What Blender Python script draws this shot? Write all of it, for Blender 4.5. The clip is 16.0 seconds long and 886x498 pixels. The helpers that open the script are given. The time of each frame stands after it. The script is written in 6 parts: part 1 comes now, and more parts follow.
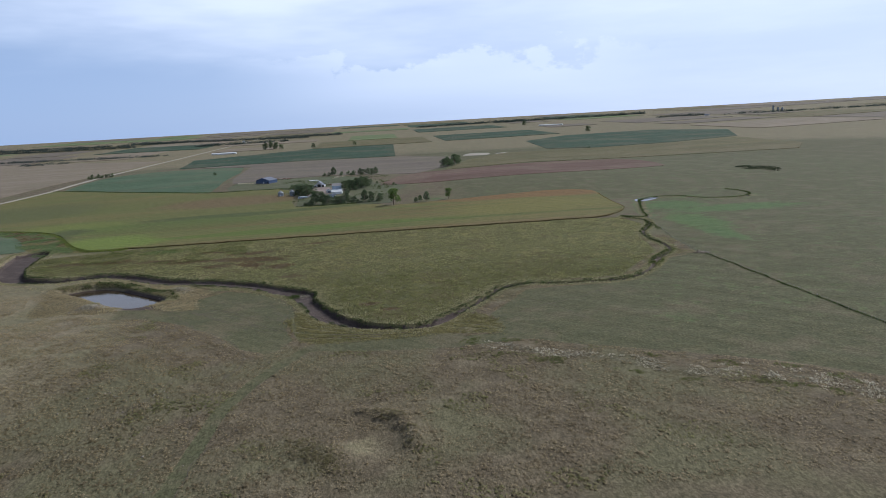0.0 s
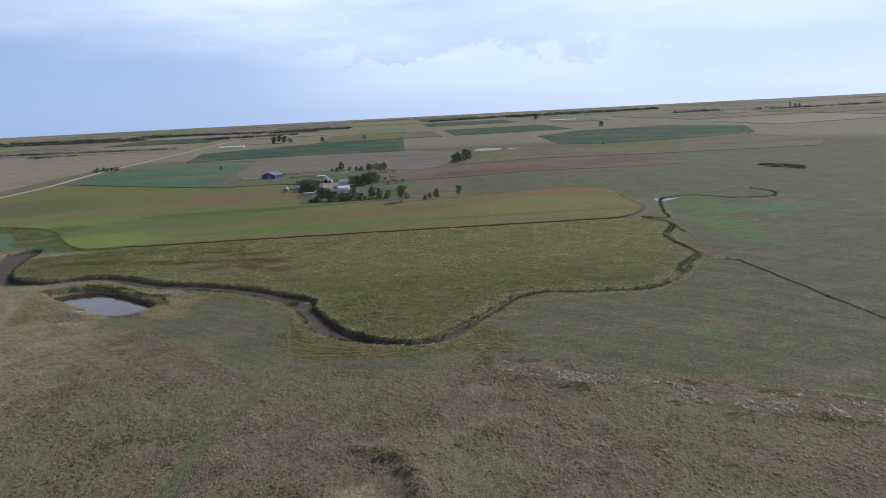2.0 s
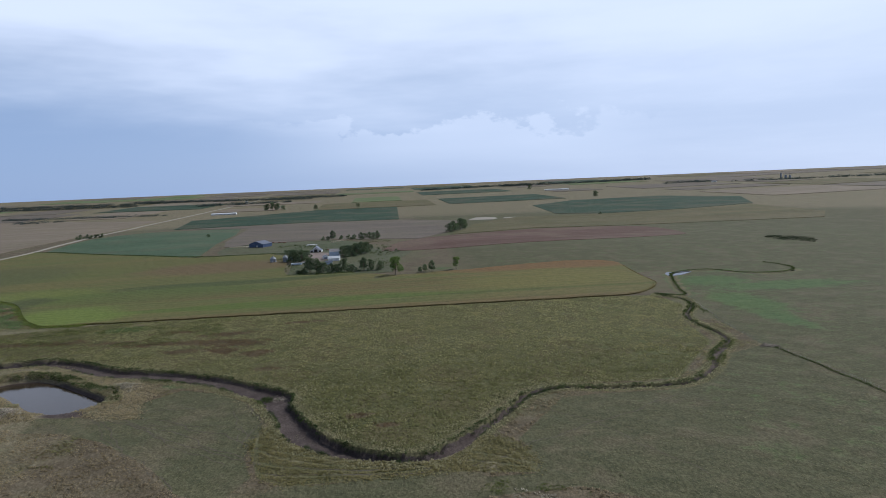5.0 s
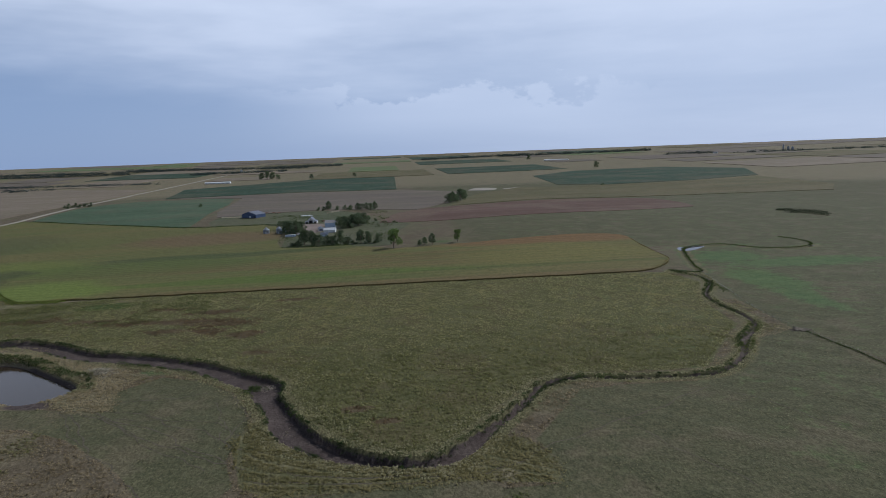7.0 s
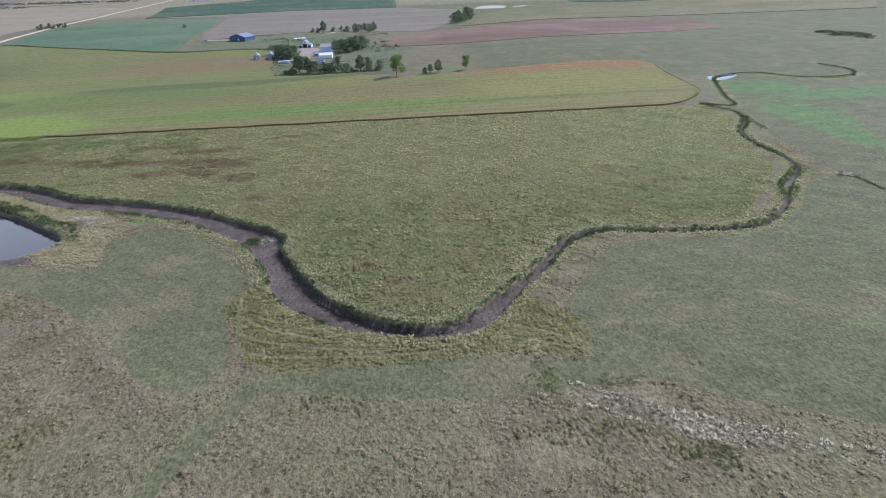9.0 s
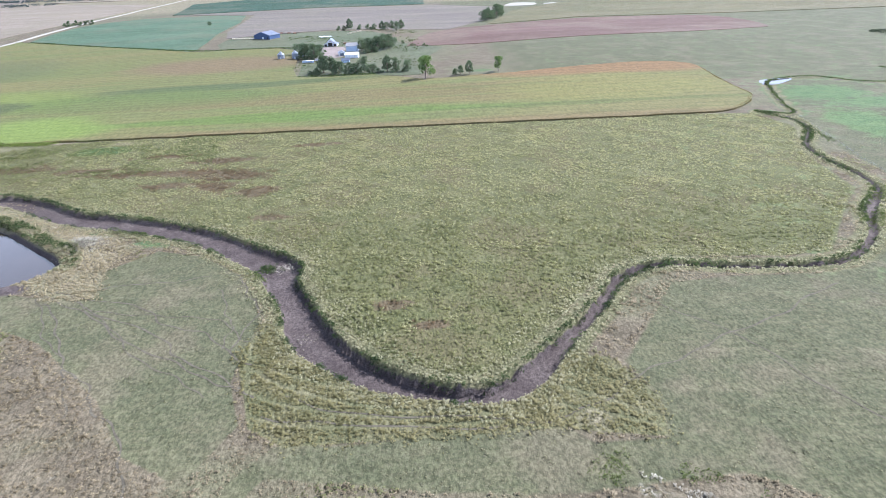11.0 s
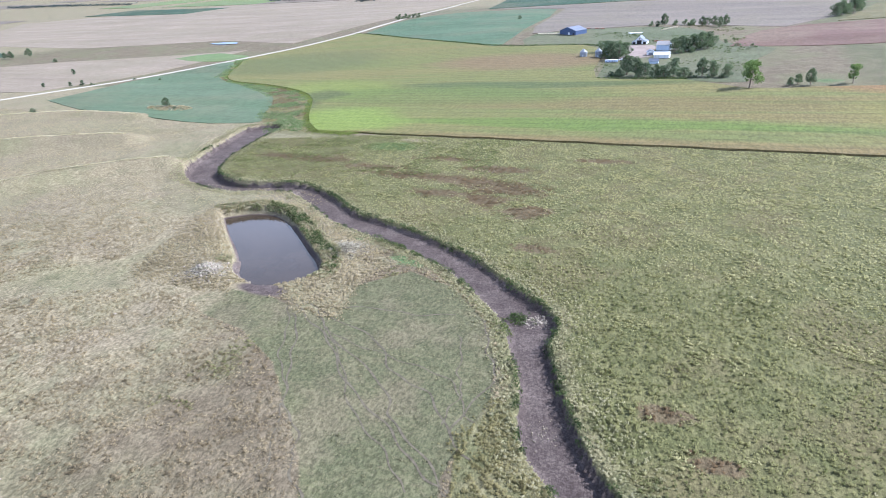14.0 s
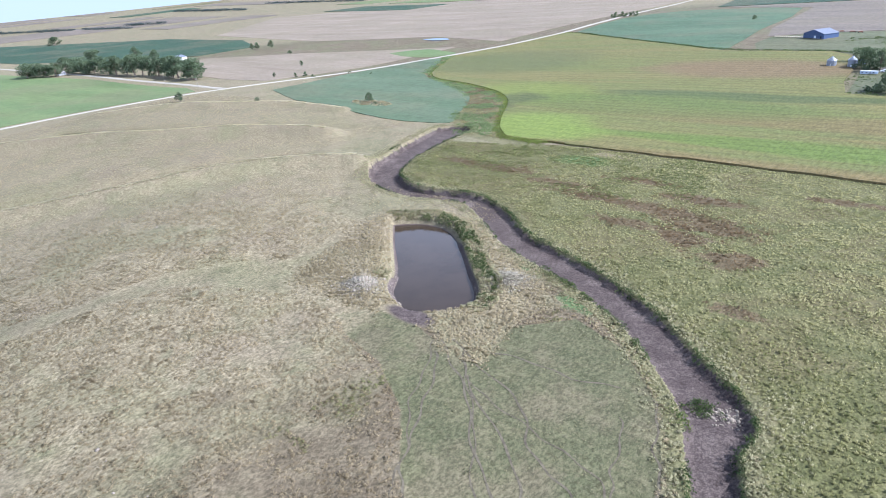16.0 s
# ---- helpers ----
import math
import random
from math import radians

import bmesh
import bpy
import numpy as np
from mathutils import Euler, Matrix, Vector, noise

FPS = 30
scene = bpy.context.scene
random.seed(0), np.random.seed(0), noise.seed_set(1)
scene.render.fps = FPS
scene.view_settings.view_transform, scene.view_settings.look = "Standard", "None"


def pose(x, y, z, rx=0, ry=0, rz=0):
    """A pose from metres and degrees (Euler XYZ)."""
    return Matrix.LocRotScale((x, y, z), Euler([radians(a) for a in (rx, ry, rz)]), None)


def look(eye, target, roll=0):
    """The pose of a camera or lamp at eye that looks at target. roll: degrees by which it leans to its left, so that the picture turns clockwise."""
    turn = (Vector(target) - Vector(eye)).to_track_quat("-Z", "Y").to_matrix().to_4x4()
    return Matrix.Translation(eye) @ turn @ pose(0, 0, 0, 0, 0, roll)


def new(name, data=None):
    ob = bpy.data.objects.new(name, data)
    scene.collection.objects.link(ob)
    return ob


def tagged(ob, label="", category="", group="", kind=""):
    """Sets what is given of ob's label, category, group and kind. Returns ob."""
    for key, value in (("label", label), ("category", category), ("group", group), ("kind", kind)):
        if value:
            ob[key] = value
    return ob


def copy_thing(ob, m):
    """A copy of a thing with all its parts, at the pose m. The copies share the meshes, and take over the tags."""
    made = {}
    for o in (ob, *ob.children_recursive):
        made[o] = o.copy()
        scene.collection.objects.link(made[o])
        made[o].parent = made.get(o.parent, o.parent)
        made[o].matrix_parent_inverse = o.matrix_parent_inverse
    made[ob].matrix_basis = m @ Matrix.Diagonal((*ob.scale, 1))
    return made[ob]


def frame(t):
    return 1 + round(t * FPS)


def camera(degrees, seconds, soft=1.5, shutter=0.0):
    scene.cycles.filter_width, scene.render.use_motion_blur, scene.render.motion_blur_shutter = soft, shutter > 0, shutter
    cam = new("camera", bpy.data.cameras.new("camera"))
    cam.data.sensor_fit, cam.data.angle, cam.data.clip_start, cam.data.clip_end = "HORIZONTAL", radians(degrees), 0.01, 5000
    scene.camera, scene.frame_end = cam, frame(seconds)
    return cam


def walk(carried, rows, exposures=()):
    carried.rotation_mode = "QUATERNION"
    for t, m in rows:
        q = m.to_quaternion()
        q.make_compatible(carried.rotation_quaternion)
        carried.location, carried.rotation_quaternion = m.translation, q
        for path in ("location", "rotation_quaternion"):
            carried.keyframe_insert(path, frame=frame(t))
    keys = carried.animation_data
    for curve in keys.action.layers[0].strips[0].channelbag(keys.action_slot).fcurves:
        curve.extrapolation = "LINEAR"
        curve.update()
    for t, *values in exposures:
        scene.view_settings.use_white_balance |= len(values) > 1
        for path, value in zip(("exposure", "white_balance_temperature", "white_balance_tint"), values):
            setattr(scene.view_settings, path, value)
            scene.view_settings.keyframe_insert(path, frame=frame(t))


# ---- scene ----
from mathutils.geometry import delaunay_2d_cdt

# ---------------------------------------------------------------- camera
cam = camera(71.1, 16.0, soft=0.62)
METRES, EYE, TILT, LEAN, TURN = 210.0, 80.0, -1.2, 0.4, -5.9
ROWS = [
    (0.0, 0.0, 0.0, 0.0, -0.53, -10.82, 2.76),
    (0.5, 0.0008, 0.0301, 0.0001, 0.08, -10.91, 2.66),
    (1.0, 0.0009, 0.0602, 0.0004, 0.73, -11.01, 2.6),
    (1.5, -0.0003, 0.0902, 0.0008, 0.57, -11.14, 2.52),
    (2.0, -0.0021, 0.1203, 0.0013, 0.41, -11.28, 2.45),
    (2.5, -0.0037, 0.1509, 0.0019, 0.29, -11.42, 2.4),
    (3.0, -0.0058, 0.1813, 0.0023, 0.17, -11.57, 2.32),
    (3.5, -0.008, 0.2119, 0.0024, 0.04, -11.71, 2.25),
    (4.0, -0.0103, 0.244, 0.0045, -0.03, -7.74, 2.18),
    (4.2, -0.0113, 0.2562, 0.0042, -0.06, -5.85, 2.15),
    (4.6, -0.0138, 0.281, 0.004, -0.12, -5.1, 2.08),
    (5.4, -0.0192, 0.331, 0.0036, -0.26, -5.2, 1.94),
    (6.3, -0.0258, 0.387, 0.0034, -0.42, -5.8, 1.77),
    (6.5, -0.0278, 0.3992, 0.0033, -0.44, -5.85, 1.74),
    (7.0, -0.0331, 0.4293, 0.0015, -0.45, -7.86, 1.68),
    (7.5, -0.0386, 0.46, 0.0018, -0.42, -12.24, 1.66),
    (8.0, -0.0437, 0.4907, 0.0018, -0.38, -16.67, 1.65),
    (8.5, -0.049, 0.5218, 0.0021, -0.34, -21.06, 1.68),
    (8.7, -0.051, 0.5343, 0.0022, -0.33, -22.6, 1.68),
    (9.1, -0.055, 0.5595, 0.0025, -0.3, -23.8, 1.68),
    (10.2, -0.0658, 0.6285, 0.0035, 0.0, -23.95, 1.71),
    (10.8, -0.0715, 0.6661, 0.0041, 1.25, -23.95, 1.75),
    (11.0, -0.0735, 0.6787, 0.0043, 1.96, -23.95, 1.77),
    (11.5, -0.0802, 0.7095, 0.0045, 4.93, -24.0, 1.95),
    (12.0, -0.0854, 0.7408, 0.0046, 9.61, -23.95, 2.23),
    (12.5, -0.0911, 0.7721, 0.0049, 14.13, -23.89, 2.51),
    (13.0, -0.0977, 0.8032, 0.0052, 18.84, -23.76, 2.74),
    (13.5, -0.1046, 0.8343, 0.0059, 23.58, -23.65, 2.92),
    (14.0, -0.1133, 0.8648, 0.0067, 28.47, -23.46, 3.07),
    (14.5, -0.1232, 0.8948, 0.0075, 33.42, -23.27, 3.19),
    (15.0, -0.1346, 0.924, 0.0083, 38.37, -23.06, 3.3),
    (15.5, -0.1475, 0.9523, 0.0091, 42.78, -22.89, 3.36),
    (16.0, -0.161, 0.9808, 0.0098, 47.07, -22.71, 3.42),
]
EXPOSURES = [(0.0, -0.38, 6230, 10), (3.5, -0.28, 6230, 10), (4.2, -0.36, 6210, 10), (6.5, -0.86, 6170, 10), (7.5, -0.85, 6170, 10), (8.0, -0.53, 6000, 10), (8.5, 0.04, 5760, 11), (10.8, 1.22, 5680, 14), (13.5, 1.25, 5680, 14), (16.0, 1.2, 5680, 14)]
walk(cam, [(t, pose(0, 0, EYE, TILT, LEAN, TURN) @ pose(METRES * x, METRES * y, METRES * z, 90 + pitch, roll, yaw)) for t, x, y, z, yaw, pitch, roll in ROWS], EXPOSURES)

# ---------------------------------------------------------------- light
SUN_TO = Vector((0.87, 0.50, 0)).normalized()      # where on the compass the sun stands
SUN_HIGH = radians(41)
sun = new("sun", bpy.data.lights.new("sun", "SUN"))
sun.data.energy, sun.data.angle, sun.data.color = 5.0, radians(0.6), (1.0, 0.97, 0.92)
sun_way = SUN_TO * math.cos(SUN_HIGH) + Vector((0, 0, math.sin(SUN_HIGH)))
sun.matrix_world = look(sun_way * 200, (0, 0, 0))

world = bpy.data.worlds.new("sky")
scene.world = world
world.use_nodes = True


class Nodes:
    """A short hand for node trees."""

    def __init__(self, tree):
        self.tree = tree

    def add(self, kind, **values):
        n = self.tree.nodes.new("ShaderNode" + kind)
        for k, v in values.items():
            if k in n.inputs:
                self.put(n.inputs[k], v)
            else:
                setattr(n, k, v)
        return n

    def put(self, socket, v):
        if isinstance(v, bpy.types.NodeSocket):
            self.tree.links.new(v, socket)
        elif isinstance(v, tuple) and len(v) == 3 and socket.type == "RGBA":
            socket.default_value = (*v, 1)
        else:
            socket.default_value = v

    def math(self, op, a, b=0.0, c=0.0, clamp=False):
        n = self.add("Math", operation=op, use_clamp=clamp)
        for i, v in enumerate((a, b, c)):
            self.put(n.inputs[i], v)
        return n.outputs[0]

    def mix(self, f, a, b, blend="MIX"):
        n = self.add("Mix", data_type="RGBA", blend_type=blend)
        self.put(n.inputs[0], f), self.put(n.inputs[6], a), self.put(n.inputs[7], b)
        return n.outputs[2]

    def noise(self, where, scale, detail=4.0, rough=0.55):
        n = self.add("TexNoise")
        self.put(n.inputs["Vector"], where)
        n.inputs["Scale"].default_value, n.inputs["Detail"].default_value, n.inputs["Roughness"].default_value = scale, detail, rough
        return n.outputs["Fac"]

    def ramp(self, f, low, high, a=0.0, b=1.0):
        n = self.add("MapRange", interpolation_type="SMOOTHSTEP")
        self.put(n.inputs["Value"], f)
        for k, v in (("From Min", low), ("From Max", high), ("To Min", a), ("To Max", b)):
            n.inputs[k].default_value = v
        return n.outputs[0]

    def stretch(self, where, scale=(1, 1, 1), turn=0.0):
        n = self.add("Mapping")
        self.put(n.inputs["Vector"], where)
        n.inputs["Scale"].default_value, n.inputs["Rotation"].default_value = scale, (0, 0, radians(turn))
        return n.outputs[0]


# the sky: clear blue low down, a thin white deck higher up, and a bank of cumulus tops far off
N = Nodes(world.node_tree)
bg = world.node_tree.nodes["Background"]
sky = N.add("TexSky", sky_type="NISHITA", sun_disc=False, sun_elevation=SUN_HIGH, sun_rotation=math.atan2(SUN_TO.x, SUN_TO.y), altitude=450.0, air_density=1.0, dust_density=0.8, ozone_density=1.2)
way = N.add("TexCoord").outputs["Generated"]
split = N.add("SeparateXYZ")
N.put(split.inputs[0], way)
up = split.outputs[2]
soft = N.noise(N.stretch(way, (1.2, 1.2, 6.0)), 1.3, 5.0, 0.55)
deck = N.ramp(N.math("ADD", up, N.math("MULTIPLY", N.math("SUBTRACT", soft, 0.5), 0.34)), 0.09, 0.28, 0.0, 0.97)
veil = N.noise(N.stretch(way, (1.0, 1.0, 9.0)), 2.2, 6.0, 0.6)
sunward = N.math("MULTIPLY", N.ramp(split.outputs[0], -0.6, 0.95, 0.0, 0.82), N.ramp(veil, 0.25, 0.75, 0.75, 1.0))
puff = N.noise(N.stretch(way, (1, 1, 1.6)), 11.0, 7.0, 0.58)
where = N.math("MULTIPLY", N.math("MULTIPLY", N.ramp(split.outputs[0], -0.25, 0.06), N.ramp(split.outputs[0], 0.26, 0.5, 1.0, 0.0)), N.ramp(up, 0.0, 0.06, 0.15, 1.0))
bank = N.math("MULTIPLY", N.ramp(N.math("SUBTRACT", N.math("MULTIPLY", puff, 0.17), up), -0.006, 0.005, 0.0, 0.42), where)
open_sky = N.ramp(up, 0.30, 0.55, 1.0, 0.08)
clear = N.math("SUBTRACT", 1.0, deck)
for layer in (sunward, bank):
    clear = N.math("MULTIPLY", clear, N.math("SUBTRACT", 1.0, layer))
clouds = N.math("MULTIPLY", open_sky, N.math("SUBTRACT", 1.0, clear))
haze = N.ramp(up, 0.05, 0.5, 0.85, 0.0)
seen = N.mix(haze, sky.outputs[0], (5.9, 8.3, 13.2))
seen = N.mix(clouds, seen, (13.8, 15.5, 19.0))
seen = N.mix(N.ramp(split.outputs[0], -0.92, -0.52, 0.93, 0.0), seen, (4.0, 4.8, 5.7))
N.put(bg.inputs["Color"], seen)
bg.inputs["Strength"].default_value = 0.082

# ---------------------------------------------------------------- the lie of the land
# hills: x, y, reach, height
HILLS = [
    (0, 60, 120, 7.1),
    (-130, 150, 90, -4.1),
    (130, 130, 110, -1.2),
    (-110, 215, 45, 4.4),
    (-190, 235, 60, 6.2),
    (-240, 290, 60, 6.0),
    (-300, 360, 70, 3.7),
    (-330, 240, 110, -7.9),
    (-460, 420, 110, 8.0),
    (-560, 500, 110, 4.7),
    (-400, 560, 100, 0.3),
    (0, 620, 90, 1.0),
    (-110, 760, 110, -1.0),
    (120, 640, 100, 1.0),
    (-170, 900, 130, 5.8),
    (160, 800, 120, 6.9),
    (380, 760, 150, 2.4),
    (350, 580, 120, -1.1),
    (480, 420, 180, -2.3),
    (-480, 800, 200, -5.2),
    (-420, 1150, 250, 9.6),
    (380, 1050, 250, -1.4),
]
RIDGES = [  # spurs and draws of the western hills: line, height, reach
    ([(-430, 190), (-395, 232), (-359, 273), (-339, 298), (-320, 325), (-307, 355), (-291, 378), (-273, 397), (-256, 408)], 5.4, 6.5),
    ([(-560, 280), (-498, 330), (-459, 362), (-425, 380), (-404, 396), (-376, 419), (-343, 435), (-322, 442)], 5.4, 7.0),
    ([(-560, 400), (-510, 450), (-480, 460), (-453, 477), (-423, 494), (-375, 499)], 2.8, 6.5),
    ([(-440, 215), (-385, 280), (-355, 322), (-338, 359), (-322, 381), (-300, 402)], -4.2, 6.5),
    ([(-520, 360), (-470, 384), (-430, 405), (-400, 424), (-370, 440)], -2.2, 7.0),
    ([(-300, 190), (-223, 239), (-214, 258), (-199, 280), (-187, 300), (-175, 310)], -1.6, 9.0)]
CREEK = [  # x, y, half the width of the bed
    (-264, 493, 12.0), (-254, 452, 9.5), (-244, 424, 8.8), (-230, 404, 7.2), (-209, 393, 6.4), (-190, 394.5, 5.6), (-172, 398, 4.9), (-153.6, 389, 5.2),
    (-133, 373.5, 5.0), (-117, 366.5, 5.5), (-95, 357.5, 5.3), (-74, 345.5, 5.0), (-57.5, 331.8, 4.9), (-43, 317.5, 6.2), (-40.5, 307, 4.2),
    (-34.5, 294, 3.6), (-28, 276.5, 5.2), (-20.4, 266, 4.3), (-11.2, 257.3, 3.6), (-1, 251.7, 2.7), (8.8, 248.6, 2.5), (16.4, 248.8, 3.0),
    (23.5, 254, 3.3)]
CREEK_EAST = [
    (23.5, 254, 3.3), (30, 261.7, 2.2), (37.5, 270.4, 1.5), (45.7, 280, 1.3), (53.3, 291, 1.1), (58.8, 297.3, 1.4), (68, 302.2, 1.3), (77, 302.6, 0.8),
    (91, 299.5, 0.7), (108, 297, 0.7), (122, 297.5, 0.7), (133, 303, 0.7), (145, 314, 0.7), (152, 324, 0.9), (160, 336, 1.5), (176, 354, 0.7), (180, 374, 0.8),
    (180, 395, 0.8), (185, 414, 0.7), (202, 440, 0.7), (207, 462, 0.7), (197, 478, 0.7)]
STREAM = [(197, 478, 0.9), (213, 470, 0.9), (222, 497, 0.9), (236, 534, 1.0), (246, 556, 1.4), (262, 565, 1.2), (288, 567, 1.0), (302, 549, 0.9), (325, 540, 0.9), (350, 549, 1.5), (358, 567, 0.9), (351, 591, 0.8)]
POND = [(-181, 362), (-173, 368), (-162, 369), (-150, 362.5), (-140, 354), (-128.6, 343.4), (-119.8, 335.5), (-115, 328), (-117, 321), (-121, 316.3), (-126.5, 314), (-135, 317), (-141.6, 321.5), (-146, 328), (-155, 337), (-168, 349)]
WATER = -7.8
SCARP = [(-9, 171.5), (-4, 168.5), (1, 164), (3.6, 158), (5, 151.5), (4.5, 147)]


def smooth(t):
    t = np.clip(t, 0, 1)
    return t * t * (3 - 2 * t)


def along(line, x, y):
    """The distance from each place to a line, less the line's half width where it has one."""
    best = np.full(x.shape, 1e9)
    for a, b in zip(line, line[1:]):
        dx, dy = b[0] - a[0], b[1] - a[1]
        f = np.clip(((x - a[0]) * dx + (y - a[1]) * dy) / (dx * dx + dy * dy), 0, 1)
        d = np.hypot(x - a[0] - f * dx, y - a[1] - f * dy)
        if len(a) > 2:
            d = d - (a[2] + f * (b[2] - a[2]))
        best = np.minimum(best, d)
    return best


def rise(x, y):
    """The height of the land before creek and pond are cut into it."""
    x, y = np.asarray(x, float), np.asarray(y, float)
    z = np.full(np.broadcast(x, y).shape, -6.4)
    for hx, hy, reach, high in HILLS:
        z = z + high * np.exp(-0.5 * ((x - hx) ** 2 + (y - hy) ** 2) / reach ** 2)
    west = (x < -140) & (x > -700) & (y > 150) & (y < 620)
    if west.any():
        for line, high, reach in RIDGES:
            z = z + np.where(west, high * np.exp(-0.5 * (along(line, x, y) / reach) ** 2), 0)
    r = np.hypot(x, y - 300)
    west = np.exp(-((x / np.maximum(r, 1) + 0.84) / 0.14) ** 2) * (y > 0)
    return z + 58 * np.clip((r - 900) / 3700, 0, 1) ** 1.15 + 40 * west * np.clip((r - 1800) / 2800, 0, 1) ** 1.3


def inside(poly, x, y):
    """Signed distance to a closed outline, positive inside."""
    x, y = np.asarray(x, float), np.asarray(y, float)
    odd = np.zeros(x.shape, bool)
    for (ax, ay), (bx, by) in zip(poly, poly[1:] + poly[:1]):
        if ay != by:
            odd ^= ((ay > y) != (by > y)) & (x < (bx - ax) * (y - ay) / (by - ay) + ax)
    d = along(poly + poly[:1], x, y)
    return np.where(odd, d, -d)


def curved(points, n=4):
    """A smooth line through the points (Catmull-Rom)."""
    p = np.array([points[0], *points, points[-1]], float)
    out = []
    for i in range(1, len(p) - 2):
        for k in range(n):
            t = k / n
            out.append(tuple(0.5 * (2 * p[i] + (p[i + 1] - p[i - 1]) * t + (2 * p[i - 1] - 5 * p[i] + 4 * p[i + 1] - p[i + 2]) * t * t + (3 * p[i] - p[i - 1] - 3 * p[i + 1] + p[i + 2]) * t ** 3)))
    return out + [tuple(p[-1])]


CREEK, CREEK_EAST, STREAM = curved(CREEK), curved(CREEK_EAST), curved(STREAM)
POND = curved(POND + POND[:1], 3)[:-1]


def ripple(x, y, size, seed=0.0):
    """Cheap smooth unevenness about -1 to 1."""
    u, v = x / size + seed, y / size - seed * 1.7
    return (np.sin(u * 1.3 + 1.7 * np.sin(v * 0.9 + seed)) + np.sin(v * 1.7 + 1.3 * np.sin(u * 1.1 - seed)) + np.sin((u + v) * 2.3 + seed * 3)) / 3


def rough_noise(x, y, size, seed=0.0, layers=3):
    """Uneven value noise in some layers, about -1 to 1."""
    out, amount, total = 0.0, 1.0, 0.0
    for k in range(layers):
        u, v = x / size + 17.3 * (k + seed), y / size - 9.1 * (k + seed)
        i, j = np.floor(u), np.floor(v)
        f, g = smooth(u - i), smooth(v - j)

        def corner(a, b):
            h = np.sin(a * 127.1 + b * 311.7 + (k + seed) * 74.7) * 43758.5453
            return h - np.floor(h)

        low = corner(i, j) * (1 - f) + corner(i + 1, j) * f
        high = corner(i, j + 1) * (1 - f) + corner(i + 1, j + 1) * f
        out = out + amount * (2 * (low + (high - low) * g) - 1)
        total, amount, size = total + amount, amount * 0.55, size * 0.5
    return out / total * 1.6


def creek_gap(x, y):
    """Distance outward from the edge of the creek's bed."""
    return np.minimum(along(CREEK, x, y), along(CREEK_EAST, x, y))


def land(x, y, creek=None, pond=None):
    """The height of the ground."""
    x, y = np.asarray(x, float), np.asarray(y, float)
    z = rise(x, y)
    near = (np.abs(x) < 420) & (y < 640) & (y > 60)
    if not near.any():
        return z
    if creek is None:
        creek = np.where(near, creek_gap(x, y), 99)
    if pond is None:
        pond = np.where(near, inside(POND, x, y), -99)
    z = z + np.where(near, 0.22 * ripple(x, y, 9.0) + 0.10 * ripple(x, y, 2.7, 2.0), 0)
    wob = creek + 0.5 * ripple(x, y, 2.1, 4.0)
    bed = -8.15 + 0.06 * ripple(x, y, 1.3, 1.0)
    z = z + (np.minimum(bed, z - 0.9) - z) * smooth((0.8 - wob) / 0.9)
    dam = 1.0 * np.exp(-0.5 * ((pond + 7) / 3.5) ** 2) * (0.6 + 0.4 * ripple(x, y, 14.0))
    z = z + np.where(pond > -25, dam, 0) * smooth(creek / 5)
    steep = np.where(x > -148, 2.4, 4.2)
    z = z + ((WATER - 1.0) - z) * smooth((pond + steep) / (steep + 2.0))
    # spoil heaps beside the pond, and a scraped hollow on the near hill
    for hx, hy, s, h in ((-163, 329, 7.0, 1.3), (-146, 313.5, 4.0, 1.9), (-112, 343, 4.2, 1.9), (-18, 150, 5.0, 1.0), (4, 166, 6.0, 1.0), (8, 152, 4.5, 0.9)):
        z = z + h * np.exp(-0.5 * ((x - hx) ** 2 + (y - hy) ** 2) / s ** 2)
    scrape = (np.abs(x + 4) < 30) & (np.abs(y - 155) < 30)
    if scrape.any():
        wob = along(SCARP, x, y) + 0.8 * ripple(x, y, 1.6, 5.0)
        z = z + np.where(scrape, 1.1 * np.exp(-0.5 * (wob / 1.9) ** 2), 0)
    z = z - 1.3 * np.exp(-0.5 * (((x + 5) / 5.5) ** 2 + ((y - 155) / 6.5) ** 2))
    return z


def ground_at(x, y):
    return float(land(np.array([float(x)]), np.array([float(y)]))[0])


# ---------------------------------------------------------------- materials
MATS = {}


def material(name):
    m = bpy.data.materials.new(name)
    m.use_nodes = True
    MATS[name] = m
    n = Nodes(m.node_tree)
    return m, n, m.node_tree.nodes["Principled BSDF"]


def finish(n, b, colour, rough=0.8, bump=None, height=0.1, **more):
    n.put(b.inputs["Base Color"], colour)
    n.put(b.inputs["Roughness"], rough)
    b.inputs["Specular IOR Level"].default_value = more.get("spec", 0.25)
    if bump is not None:
        bp = n.add("Bump")
        n.put(bp.inputs["Height"], bump)
        bp.inputs["Strength"].default_value, bp.inputs["Distance"].default_value = more.get("strength", 0.8), height
        n.put(b.inputs["Normal"], bp.outputs[0])


